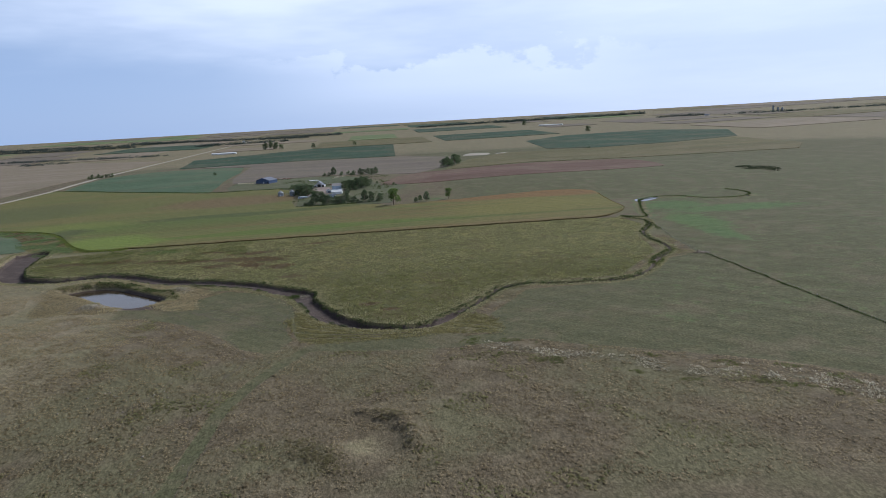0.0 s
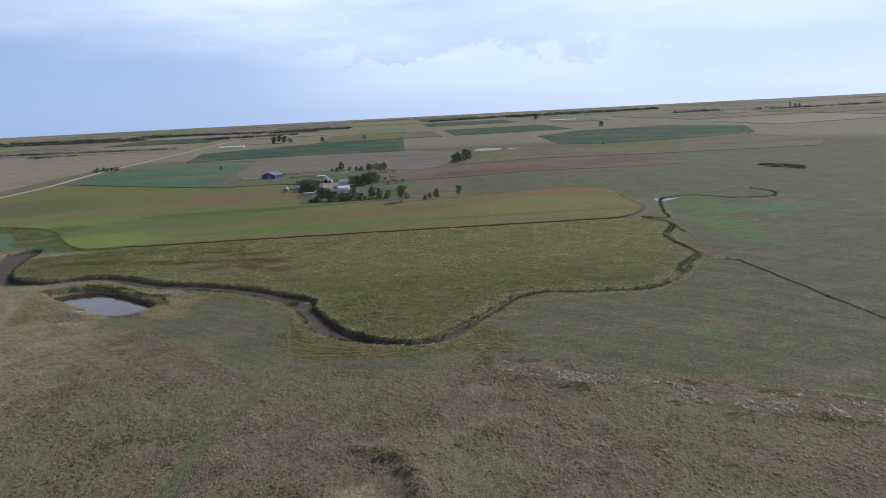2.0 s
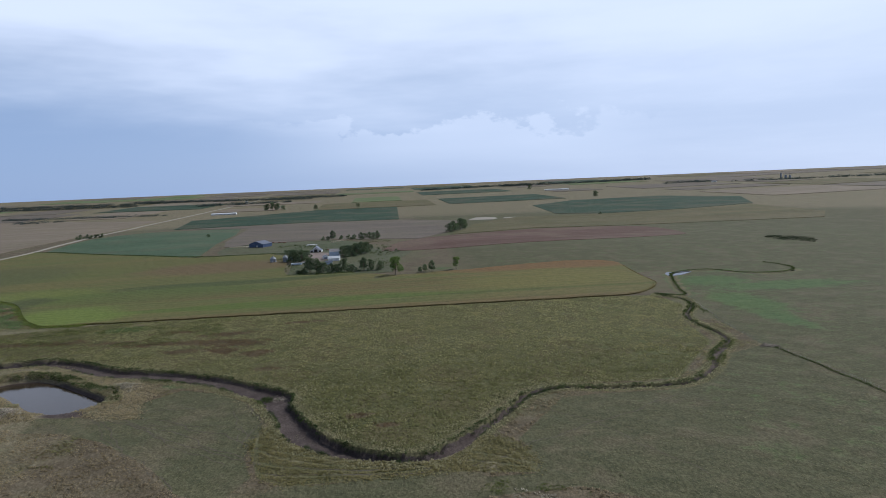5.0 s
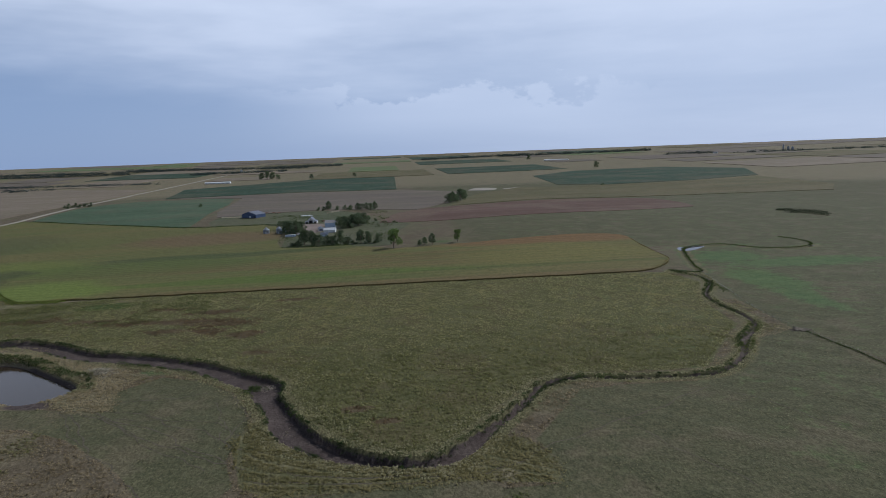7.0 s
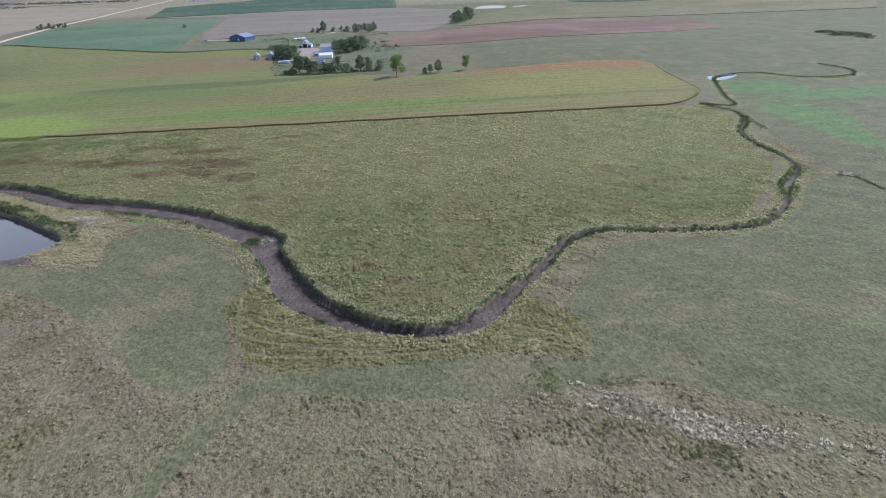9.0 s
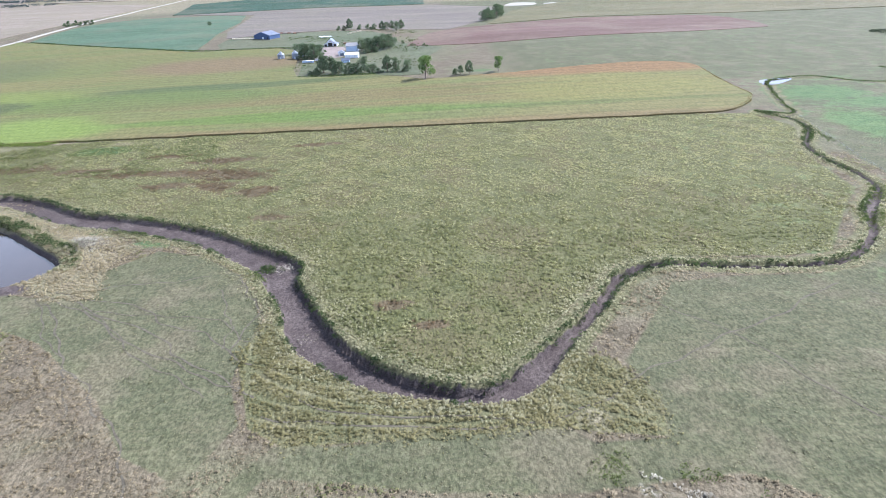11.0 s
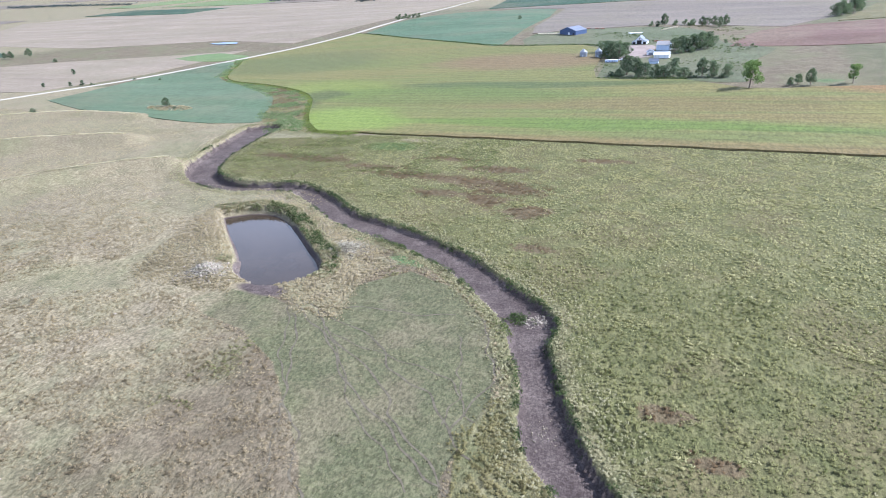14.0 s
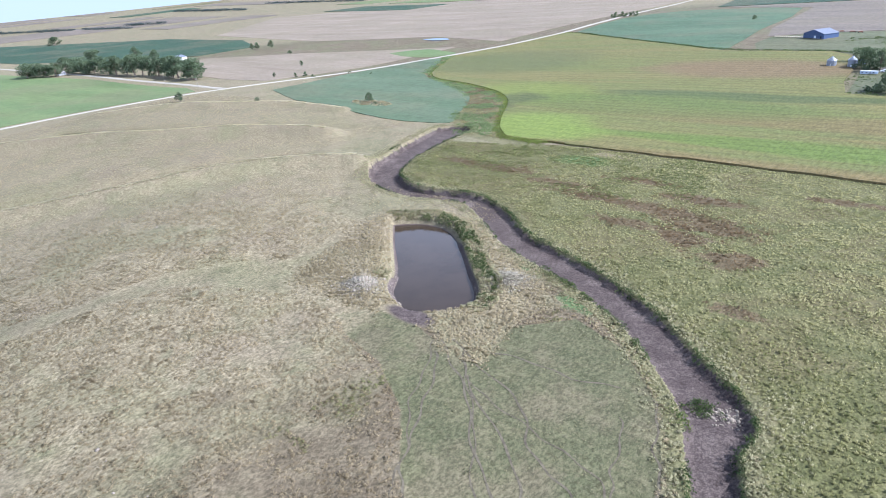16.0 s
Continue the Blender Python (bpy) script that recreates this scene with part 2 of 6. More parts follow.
def ground_material():
    m, n, b = material("grassland")
    at = n.add("NewGeometry").outputs["Position"]
    za, zb, zc = (n.add("Attribute", attribute_name=k) for k in ("zone_a", "zone_b", "zone_c"))
    sa, sb = n.add("SeparateColor"), n.add("SeparateColor")
    n.put(sa.inputs[0], za.outputs["Color"]), n.put(sb.inputs[0], zb.outputs["Color"])
    big, mid, fine = n.noise(at, 0.018, 4.0), n.noise(at, 0.13, 5.0, 0.65), n.noise(at, 1.3, 4.0, 0.7)
    tuft = n.noise(n.stretch(at, (1, 0.55, 1), 20), 0.55, 4.0, 0.7)
    swirl = n.math("SUBTRACT", mid, 0.5)

    def zone(v, give=0.55):
        return n.ramp(n.math("ADD", v, n.math("MULTIPLY", swirl, give)), 0.35, 0.65)

    dry = n.mix(n.ramp(mid, 0.35, 0.68), (0.093, 0.075, 0.051), (0.135, 0.112, 0.076))
    dry = n.mix(n.math("MULTIPLY", n.ramp(big, 0.44, 0.60), 0.8), dry, (0.107, 0.102, 0.059))
    dry = n.mix(n.math("MULTIPLY", n.ramp(tuft, 0.5, 0.72), 0.35), dry, (0.075, 0.070, 0.042))
    dry = n.mix(n.math("MULTIPLY", n.ramp(fine, 0.55, 0.75), 0.45), dry, (0.216, 0.195, 0.143))
    mown = n.mix(n.ramp(mid, 0.3, 0.7), (0.069, 0.073, 0.040), (0.102, 0.097, 0.056))
    lines = n.noise(n.stretch(at, (0.07, 1.1, 1), 32), 0.5, 5.0, 0.75)
    mown = n.mix(n.math("MULTIPLY", n.ramp(lines, 0.45, 0.58), 0.7), mown, (0.070, 0.073, 0.039))
    mown = n.mix(n.math("MULTIPLY", n.ramp(tuft, 0.52, 0.66), 0.5), mown, (0.069, 0.066, 0.036))
    mown = n.mix(n.math("MULTIPLY", n.ramp(fine, 0.5, 0.7), 0.4), mown, (0.140, 0.122, 0.083))
    mown = n.mix(n.math("MULTIPLY", n.ramp(n.noise(at, 0.05, 4.0), 0.50, 0.64), 0.3), mown, (0.150, 0.117, 0.085))
    lush = n.mix(n.ramp(mid, 0.33, 0.66), (0.076, 0.079, 0.034), (0.114, 0.110, 0.052))
    lush = n.mix(n.math("MULTIPLY", n.ramp(n.noise(at, 0.035, 4.0, 0.6), 0.48, 0.62), 0.55), lush, (0.102, 0.084, 0.045))
    lush = n.mix(n.math("MULTIPLY", n.ramp(tuft, 0.5, 0.7), 0.4), lush, (0.050, 0.054, 0.021))
    rough = n.mix(n.ramp(mid, 0.35, 0.65), (0.096, 0.095, 0.048), (0.146, 0.132, 0.075))
    rough = n.mix(n.math("MULTIPLY", n.ramp(fine, 0.45, 0.7), 0.6), rough, (0.058, 0.062, 0.028))
    crack = n.add("TexVoronoi", feature="DISTANCE_TO_EDGE")
    n.put(crack.inputs["Vector"], at)
    crack.inputs["Scale"].default_value = 1.6
    clod = n.noise(at, 1.1, 5.0, 0.75)
    mud = n.mix(n.ramp(mid, 0.35, 0.7), (0.063, 0.050, 0.048), (0.105, 0.086, 0.080))
    mud = n.mix(n.math("MULTIPLY", n.ramp(n.noise(at, 0.07, 3.0), 0.60, 0.72), 0.8), mud, (0.141, 0.117, 0.108))
    mud = n.mix(n.ramp(clod, 0.44, 0.60, 0.0, 0.5), mud, (0.019, 0.014, 0.013))
    mud = n.mix(n.ramp(crack.outputs["Distance"], 0.0, 0.12, 0.6, 0.0), mud, (0.017, 0.012, 0.012))
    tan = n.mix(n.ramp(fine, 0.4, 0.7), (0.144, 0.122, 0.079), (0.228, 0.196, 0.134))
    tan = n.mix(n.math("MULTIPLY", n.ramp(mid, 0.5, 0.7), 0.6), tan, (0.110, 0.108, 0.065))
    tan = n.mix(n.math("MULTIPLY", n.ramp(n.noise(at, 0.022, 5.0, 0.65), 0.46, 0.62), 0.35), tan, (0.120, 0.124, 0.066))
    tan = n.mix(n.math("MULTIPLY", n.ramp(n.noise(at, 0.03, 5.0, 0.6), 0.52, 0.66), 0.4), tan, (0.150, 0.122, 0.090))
    litter = n.mix(n.ramp(n.noise(at, 1.0, 6.0, 0.75), 0.46, 0.62), (0.077, 0.073, 0.042), (0.267, 0.242, 0.198))
    path = n.mix(fine, (0.042, 0.036, 0.025), (0.073, 0.062, 0.043))
    red = n.mix(fine, (0.070, 0.049, 0.032), (0.112, 0.080, 0.053))
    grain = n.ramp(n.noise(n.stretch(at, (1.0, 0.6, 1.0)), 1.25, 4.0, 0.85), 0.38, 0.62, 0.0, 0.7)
    fresh = n.mix(n.ramp(mid, 0.35, 0.65), (0.058, 0.108, 0.041), (0.081, 0.128, 0.050))
    c = dry
    for f, col in ((zone(sa.outputs[0]), mown), (zone(sa.outputs[1], 0.4), lush), (n.math("MULTIPLY", zone(zb.outputs["Alpha"], 1.8), 0.75), red), (n.math("MULTIPLY", zone(zc.outputs["Fac"], 0.9), 0.8), fresh), (zone(sa.outputs[2]), rough),
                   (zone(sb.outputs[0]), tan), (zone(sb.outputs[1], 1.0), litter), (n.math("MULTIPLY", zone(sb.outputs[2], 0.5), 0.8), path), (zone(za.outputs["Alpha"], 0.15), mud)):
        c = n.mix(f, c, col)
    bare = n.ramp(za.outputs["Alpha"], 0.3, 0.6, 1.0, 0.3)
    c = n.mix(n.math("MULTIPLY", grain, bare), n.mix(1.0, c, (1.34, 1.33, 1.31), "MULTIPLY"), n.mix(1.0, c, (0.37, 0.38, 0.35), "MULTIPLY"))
    h = n.math("ADD", n.math("MULTIPLY", tuft, 0.9), n.math("MULTIPLY", fine, 0.45))
    calm = n.math("SUBTRACT", 1.0, n.math("MULTIPLY", sa.outputs[0], 0.4))
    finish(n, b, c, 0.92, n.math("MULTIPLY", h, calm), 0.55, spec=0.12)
    return m


def field_material(name, a, c, accent, turn=0.0, amount=0.6, row=1.2, high=0.35):
    m, n, b = material(name)
    at = n.add("NewGeometry").outputs["Position"]
    flow = n.stretch(at, (0.14, 1.0, 1.0), turn)
    big, mid = n.noise(flow, 0.03, 5.0, 0.6), n.noise(flow, 0.16, 5.0, 0.7)
    fine = n.noise(n.stretch(at, (0.3, 1, 1), turn), 1.6, 3.0, 0.7)
    wide = n.noise(at, 0.009, 4.0, 0.6)
    col = n.mix(n.ramp(big, 0.36, 0.64), a, c)
    sweep = n.noise(n.stretch(at, (0.2, 1.0, 1.0), turn + 25), 0.014, 6.0, 0.7)
    col = n.mix(n.ramp(sweep, 0.50, 0.60, 0.0, 0.45), col, n.mix(1.0, col, (0.74, 0.72, 0.70), "MULTIPLY"))
    col = n.mix(n.ramp(sweep, 0.36, 0.46, 0.45, 0.0), col, n.mix(1.0, col, (1.25, 1.22, 1.18), "MULTIPLY"))
    col = n.mix(n.ramp(wide, 0.45, 0.62, 0.0, 0.5), col, n.mix(0.5, accent, (0.188, 0.159, 0.105)))
    col = n.mix(n.math("MULTIPLY", n.ramp(mid, 0.48, 0.7), amount), col, accent)
    rows = n.add("TexWave", wave_type="BANDS", bands_direction="Y")
    n.put(rows.inputs["Vector"], n.stretch(at, (1, 1, 1), turn))
    rows.inputs["Scale"].default_value, rows.inputs["Distortion"].default_value = 0.314 / row, 1.5
    dark = n.mix(1.0, col, (0.62, 0.62, 0.6), "MULTIPLY")
    col = n.mix(n.math("MULTIPLY", n.ramp(fine, 0.5, 0.68), 0.5), col, dark)
    specks = n.noise(n.stretch(at, (1.0, 0.24, 1)), 0.42, 6.0, 0.85)
    col = n.mix(n.ramp(specks, 0.40, 0.60, 0.0, 0.6), col, n.mix(1.0, col, (0.55, 0.56, 0.55), "MULTIPLY"))
    finish(n, b, col, 0.9, n.math("ADD", fine, n.math("MULTIPLY", rows.outputs["Fac"], 0.6)), high, spec=0.15)
    return m


def leaf_material(name, a, c, spread=0.5):
    m, n, b = material(name)
    r = n.add("NewGeometry").outputs["Random Per Island"]
    o = n.add("ObjectInfo").outputs["Random"]
    at = n.add("NewGeometry").outputs["Position"]
    wide, near = (n.math("MULTIPLY", n.math("SUBTRACT", n.noise(at, k, 3.0, 0.6), 0.5), 1.9) for k in (0.09, 0.75))
    f = n.math("ADD", n.math("MULTIPLY_ADD", r, spread * 0.68, spread * 0.06), n.math("ADD", n.math("ADD", wide, near), n.math("MULTIPLY_ADD", o, 0.25, 0.30)), clamp=True)
    col = n.mix(n.ramp(f, 0.1, 1.0), a, c)
    finish(n, b, col, 0.75, spec=0.15)
    thin = n.add("BsdfTranslucent")
    n.put(thin.inputs["Color"], n.mix(1.0, col, (1.0, 1.0, 0.75), "MULTIPLY"))
    both = n.add("MixShader")
    both.inputs[0].default_value = 0.45
    out = m.node_tree.nodes["Material Output"]
    n.put(both.inputs[1], b.outputs[0]), n.put(both.inputs[2], thin.outputs[0]), n.put(out.inputs["Surface"], both.outputs[0])
    return m


def plain_material(name, a, c, scale=1.0, rough=0.7, bump=0.02, metal=0.0, spec=0.3):
    m, n, b = material(name)
    at = n.add("TexCoord").outputs["Object"]
    f = n.noise(at, scale, 5.0, 0.65)
    g = n.noise(at, scale * 7, 3.0, 0.6)
    col = n.mix(n.ramp(f, 0.3, 0.7), a, c)
    col = n.mix(n.math("MULTIPLY", n.ramp(g, 0.55, 0.75), 0.3), col, tuple(v * 0.6 for v in a))
    finish(n, b, col, rough, g, bump, spec=spec)
    b.inputs["Metallic"].default_value = metal
    return m


def ribbed_material(name, a, c, rib=0.3, rough=0.4, metal=0.5, axis="X"):
    """Painted or bare corrugated steel, with streaks of weather."""
    m, n, b = material(name)
    at = n.add("TexCoord").outputs["Object"]
    w = n.add("TexWave", wave_type="BANDS", bands_direction=axis)
    n.put(w.inputs["Vector"], at)
    w.inputs["Scale"].default_value = 0.314 / rib
    streak = n.noise(n.stretch(at, (1.5, 1.5, 0.2)), 1.2, 5.0, 0.65)
    finish(n, b, n.mix(n.ramp(streak, 0.35, 0.7), a, c), rough, w.outputs["Fac"], 0.04, spec=0.4)
    b.inputs["Metallic"].default_value = metal
    return m


def crop_material():
    """Soybeans that ripen in bands along the rows, still green in the low and wet places."""
    m, n, b = material("ripening_soybeans")
    at = n.add("NewGeometry").outputs["Position"]
    xyz = n.add("SeparateXYZ")
    n.put(xyz.inputs[0], at)
    x, y = xyz.outputs[0], xyz.outputs[1]
    flow = n.stretch(at, (0.16, 1.0, 1.0), -3)
    big, mid, fine = n.noise(flow, 0.028, 5.0, 0.6), n.noise(flow, 0.15, 5.0, 0.7), n.noise(n.stretch(at, (0.35, 1, 1), -3), 1.5, 4.0, 0.7)
    sway = n.math("MULTIPLY", n.math("SUBTRACT", n.noise(flow, 0.05, 4.0), 0.5), 60.0)

    def spot(cx, cy, rx, ry):
        dx = n.math("DIVIDE", n.math("SUBTRACT", n.math("ADD", x, sway), cx), rx)
        dy = n.math("DIVIDE", n.math("SUBTRACT", n.math("ADD", y, n.math("MULTIPLY", sway, 0.4)), cy), ry)
        return n.ramp(n.math("ADD", n.math("MULTIPLY", dx, dx), n.math("MULTIPLY", dy, dy)), 0.3, 1.3, 1.0, 0.0)

    col = n.mix(n.ramp(big, 0.36, 0.66), (0.166, 0.147, 0.060), (0.132, 0.143, 0.052))
    col = n.mix(n.math("MULTIPLY", n.ramp(mid, 0.5, 0.72), 0.5), col, (0.095, 0.105, 0.041))
    for cx, cy, rx, ry, c, k in ((-165, 745, 95, 45, (0.172, 0.118, 0.070), 0.8), (160, 622, 115, 26, (0.205, 0.120, 0.058), 0.9), (0, 575, 230, 20, (0.160, 0.117, 0.057), 0.6), (-130, 640, 130, 14, (0.071, 0.095, 0.041), 0.75),
                              (-70, 523, 175, 12, (0.100, 0.150, 0.034), 0.75), (120, 517, 120, 6, (0.088, 0.115, 0.035), 0.6), (60, 545, 150, 9, (0.175, 0.125, 0.060), 0.5), (-225, 520, 50, 40, (0.158, 0.205, 0.050), 0.9), (-300, 620, 70, 50, (0.150, 0.180, 0.048), 0.75), (-430, 780, 110, 90, (0.104, 0.115, 0.051), 0.7),
                              (-190, 600, 120, 36, (0.092, 0.128, 0.038), 0.6), (140, 560, 85, 42, (0.180, 0.170, 0.055), 0.65), (60, 580, 90, 5, (0.120, 0.128, 0.045), 0.6), (-290, 575, 26, 50, (0.073, 0.082, 0.041), 0.7)):
        col = n.mix(n.math("MULTIPLY", spot(cx, cy, rx, ry), k), col, c)
    depth = n.math("ADD", n.math("ADD", n.math("SUBTRACT", y, 485.0), n.math("MULTIPLY", x, 0.036)), n.math("MULTIPLY", sway, 0.12))
    brown = n.math("MULTIPLY", n.ramp(depth, 5.0, 15.0, 0.75, 0.0), n.ramp(x, -190.0, -120.0))
    col = n.mix(brown, col, n.mix(n.ramp(mid, 0.4, 0.6), (0.188, 0.136, 0.066), (0.152, 0.114, 0.055)))
    dark = n.mix(1.0, col, (0.6, 0.6, 0.58), "MULTIPLY")
    col = n.mix(n.math("MULTIPLY", n.ramp(fine, 0.46, 0.66), 0.55), col, dark)
    specks = n.noise(n.stretch(at, (1.0, 0.28, 1)), 0.75, 5.0, 0.85)
    col = n.mix(n.ramp(specks, 0.42, 0.58, 0.0, 0.6), col, n.mix(1.0, col, (0.5, 0.52, 0.5), "MULTIPLY"))
    rows = n.add("TexWave", wave_type="BANDS", bands_direction="Y")
    n.put(rows.inputs["Vector"], n.stretch(at, (1, 1, 1), -1))
    rows.inputs["Scale"].default_value, rows.inputs["Distortion"].default_value = 0.21, 1.2
    lanes = n.add("TexWave", wave_type="BANDS", bands_direction="Y")
    n.put(lanes.inputs["Vector"], n.stretch(at, (1, 1, 1), -1.5))
    lanes.inputs["Scale"].default_value, lanes.inputs["Distortion"].default_value, lanes.inputs["Detail Scale"].default_value = 0.035, 2.0, 0.3
    col = n.mix(n.ramp(lanes.outputs["Fac"], 0.75, 0.98, 0.0, 0.32), col, n.mix(1.0, col, (0.6, 0.62, 0.58), "MULTIPLY"))
    finish(n, b, col, 0.9, n.math("ADD", fine, n.math("MULTIPLY", rows.outputs["Fac"], 0.5)), 0.4, spec=0.12)
    return m


GRASS = ground_material()
CROP = crop_material()
field_material("cover_crop", (0.075, 0.112, 0.063), (0.092, 0.126, 0.077), (0.070, 0.094, 0.052), 20, 0.3, high=0.1)
field_material("young_wheat", (0.066, 0.110, 0.062), (0.079, 0.124, 0.074), (0.060, 0.086, 0.050), 10, 0.3, high=0.1)
field_material("dark_beans", (0.030, 0.064, 0.041), (0.040, 0.077, 0.047), (0.026, 0.050, 0.029), 5, 0.4)
field_material("stubble", (0.136, 0.114, 0.095), (0.164, 0.139, 0.115), (0.108, 0.096, 0.077), 8, 0.4, high=0.12)
field_material("red_stubble", (0.110, 0.063, 0.050), (0.132, 0.080, 0.064), (0.150, 0.105, 0.078), 4, 0.4, high=0.15)
field_material("straw_stubble", (0.236, 0.195, 0.150), (0.200, 0.164, 0.124), (0.165, 0.142, 0.100), 12, 0.4, high=0.12)
field_material("olive_crop", (0.135, 0.119, 0.060), (0.112, 0.109, 0.055), (0.145, 0.115, 0.056), 6, 0.5)
field_material("bright_hay", (0.108, 0.156, 0.066), (0.133, 0.173, 0.074), (0.095, 0.125, 0.052), 0, 0.35, high=0.15)
field_material("yard_grass", (0.080, 0.095, 0.051), (0.104, 0.111, 0.066), (0.068, 0.078, 0.040), 40, 0.5, high=0.15)
LEAF = leaf_material("tree_leaves", (0.038, 0.064, 0.041), (0.139, 0.182, 0.112), 0.8)
LEAF_BRIGHT = leaf_material("cottonwood_leaves", (0.067, 0.114, 0.044), (0.173, 0.246, 0.088), 0.7)
# the blue-grey of distance haze is put into these leaves
LEAF_HAZED = leaf_material("hazed_far_leaves", (0.036, 0.052, 0.056), (0.070, 0.090, 0.092))
BARK = plain_material("bark", (0.118, 0.088, 0.064), (0.201, 0.165, 0.130), 2.0, 0.9, 0.05)
DRY = leaf_material("dry_grass_blades", (0.150, 0.120, 0.077), (0.300, 0.249, 0.168), 0.7)
MEADOW = leaf_material("meadow_grass_blades", (0.092, 0.106, 0.041), (0.222, 0.220, 0.104), 0.7)
TALL = leaf_material("bank_grass_blades", (0.150, 0.160, 0.088), (0.340, 0.322, 0.210), 0.7)
ROUGH = leaf_material("rough_grass_blades", (0.128, 0.124, 0.055), (0.240, 0.215, 0.108), 0.7)
CURED = leaf_material("cured_meadow_blades", (0.150, 0.160, 0.070), (0.345, 0.330, 0.180), 0.7)
GRAZED = leaf_material("grazed_blades", (0.095, 0.104, 0.055), (0.200, 0.188, 0.115), 0.6)
STRAW = leaf_material("straw_blades", (0.228, 0.192, 0.125), (0.380, 0.325, 0.222), 0.6)
HILL_STRAW = leaf_material("hill_straw_blades", (0.178, 0.142, 0.088), (0.335, 0.278, 0.180), 0.7)
BLEACHED = leaf_material("bleached_blades", (0.380, 0.345, 0.250), (0.580, 0.530, 0.400), 0.6)
DEAD = leaf_material("dead_stalk_blades", (0.180, 0.168, 0.138), (0.480, 0.450, 0.390), 0.8)
# dark hill weeds; also the shade-darkened grass of the western draws
HILL_WEED = leaf_material("hill_weed_blades", (0.085, 0.080, 0.046), (0.190, 0.172, 0.100), 0.7)
RUSSET = leaf_material("russet_weed_blades", (0.090, 0.062, 0.036), (0.160, 0.112, 0.064), 0.6)
WEED = leaf_material("bank_weed_leaves", (0.024, 0.044, 0.017), (0.086, 0.120, 0.046), 0.7)
SWALE_WEED = leaf_material("swale_weed_leaves", (0.098, 0.150, 0.072), (0.200, 0.265, 0.128), 0.7)
DARK_CLUMP = leaf_material("dark_clump_leaves", (0.020, 0.030, 0.022), (0.050, 0.065, 0.042), 0.6)
GREEN_WEED = leaf_material("green_weed_leaves", (0.078, 0.103, 0.036), (0.159, 0.188, 0.073), 0.7)
GREEN_BEAN = leaf_material("green_soybean_leaves", (0.110, 0.140, 0.040), (0.215, 0.255, 0.075), 0.7)
PALE_STONE = plain_material("pale_stone", (0.160, 0.136, 0.110), (0.265, 0.230, 0.188), 1.5, 0.9, 0.04)
BEAN = leaf_material("soybean_leaves", (0.125, 0.098, 0.050), (0.235, 0.182, 0.092), 0.7)
GRAVEL = plain_material("gravel_road", (0.243, 0.223, 0.186), (0.315, 0.290, 0.245), 0.6, 0.95, 0.03)
SOIL = plain_material("trodden_soil", (0.059, 0.049, 0.034), (0.115, 0.100, 0.070), 0.8, 0.95, 0.03)
STONE = plain_material("field_stone", (0.124, 0.105, 0.080), (0.225, 0.193, 0.151), 1.5, 0.9, 0.04)
DIRT = plain_material("bare_yard", (0.165, 0.130, 0.112), (0.227, 0.184, 0.165), 0.15, 0.95, 0.03)
BLUE_STEEL = ribbed_material("blue_steel", (0.043, 0.073, 0.155), (0.059, 0.094, 0.178), 0.3, 0.45, 0.0)
GREY_ROOF = ribbed_material("grey_steel_roof", (0.097, 0.114, 0.155), (0.149, 0.169, 0.212), 0.4, 0.45, 0.1)
WHITE_STEEL = ribbed_material("white_steel", (0.460, 0.482, 0.502), (0.725, 0.738, 0.751), 0.3, 0.5, 0.0)
GALV = ribbed_material("galvanised_steel", (0.178, 0.199, 0.231), (0.262, 0.283, 0.314), 0.25, 0.4, 0.35, "Z")
PALE_BLUE = ribbed_material("pale_blue_siding", (0.377, 0.460, 0.586), (0.460, 0.544, 0.659), 0.25, 0.6, 0.0, "Z")
SHINGLE = plain_material("shingles", (0.236, 0.224, 0.224), (0.330, 0.319, 0.319), 2.0, 0.9, 0.02)
# near-black for the shade inside openings, painted on panels; also wheel rubber
DARK = plain_material("opening_shade_and_rubber", (0.019, 0.019, 0.019), (0.033, 0.030, 0.030), 1.0, 0.95, 0.0)
WOOD = plain_material("weathered_wood", (0.188, 0.165, 0.143), (0.295, 0.260, 0.224), 3.0, 0.9, 0.02)
GLASS = plain_material("window_glass", (0.035, 0.041, 0.053), (0.060, 0.064, 0.077), 1.0, 0.08, 0.0, 0.0, 0.6)
HAY = plain_material("hay", (0.440, 0.377, 0.273), (0.606, 0.544, 0.419), 2.0, 0.95, 0.05)
RUST = plain_material("rusty_iron", (0.188, 0.094, 0.060), (0.283, 0.153, 0.105), 3.0, 0.8, 0.02)


def water_material(name, deep, rough):
    m, n, b = material(name)
    at = n.add("NewGeometry").outputs["Position"]
    col = n.mix(n.ramp(n.noise(at, 0.08, 3.0), 0.35, 0.65), deep, tuple(v * 1.25 for v in deep))
    finish(n, b, col, rough, n.noise(n.stretch(at, (1, 2.2, 1), 30), 1.7, 3.0), 0.012, spec=0.28)
    b.inputs["IOR"].default_value = 1.33
    return m


WATER_MUDDY = water_material("muddy_pond_water", (0.030, 0.022, 0.017), 0.07)


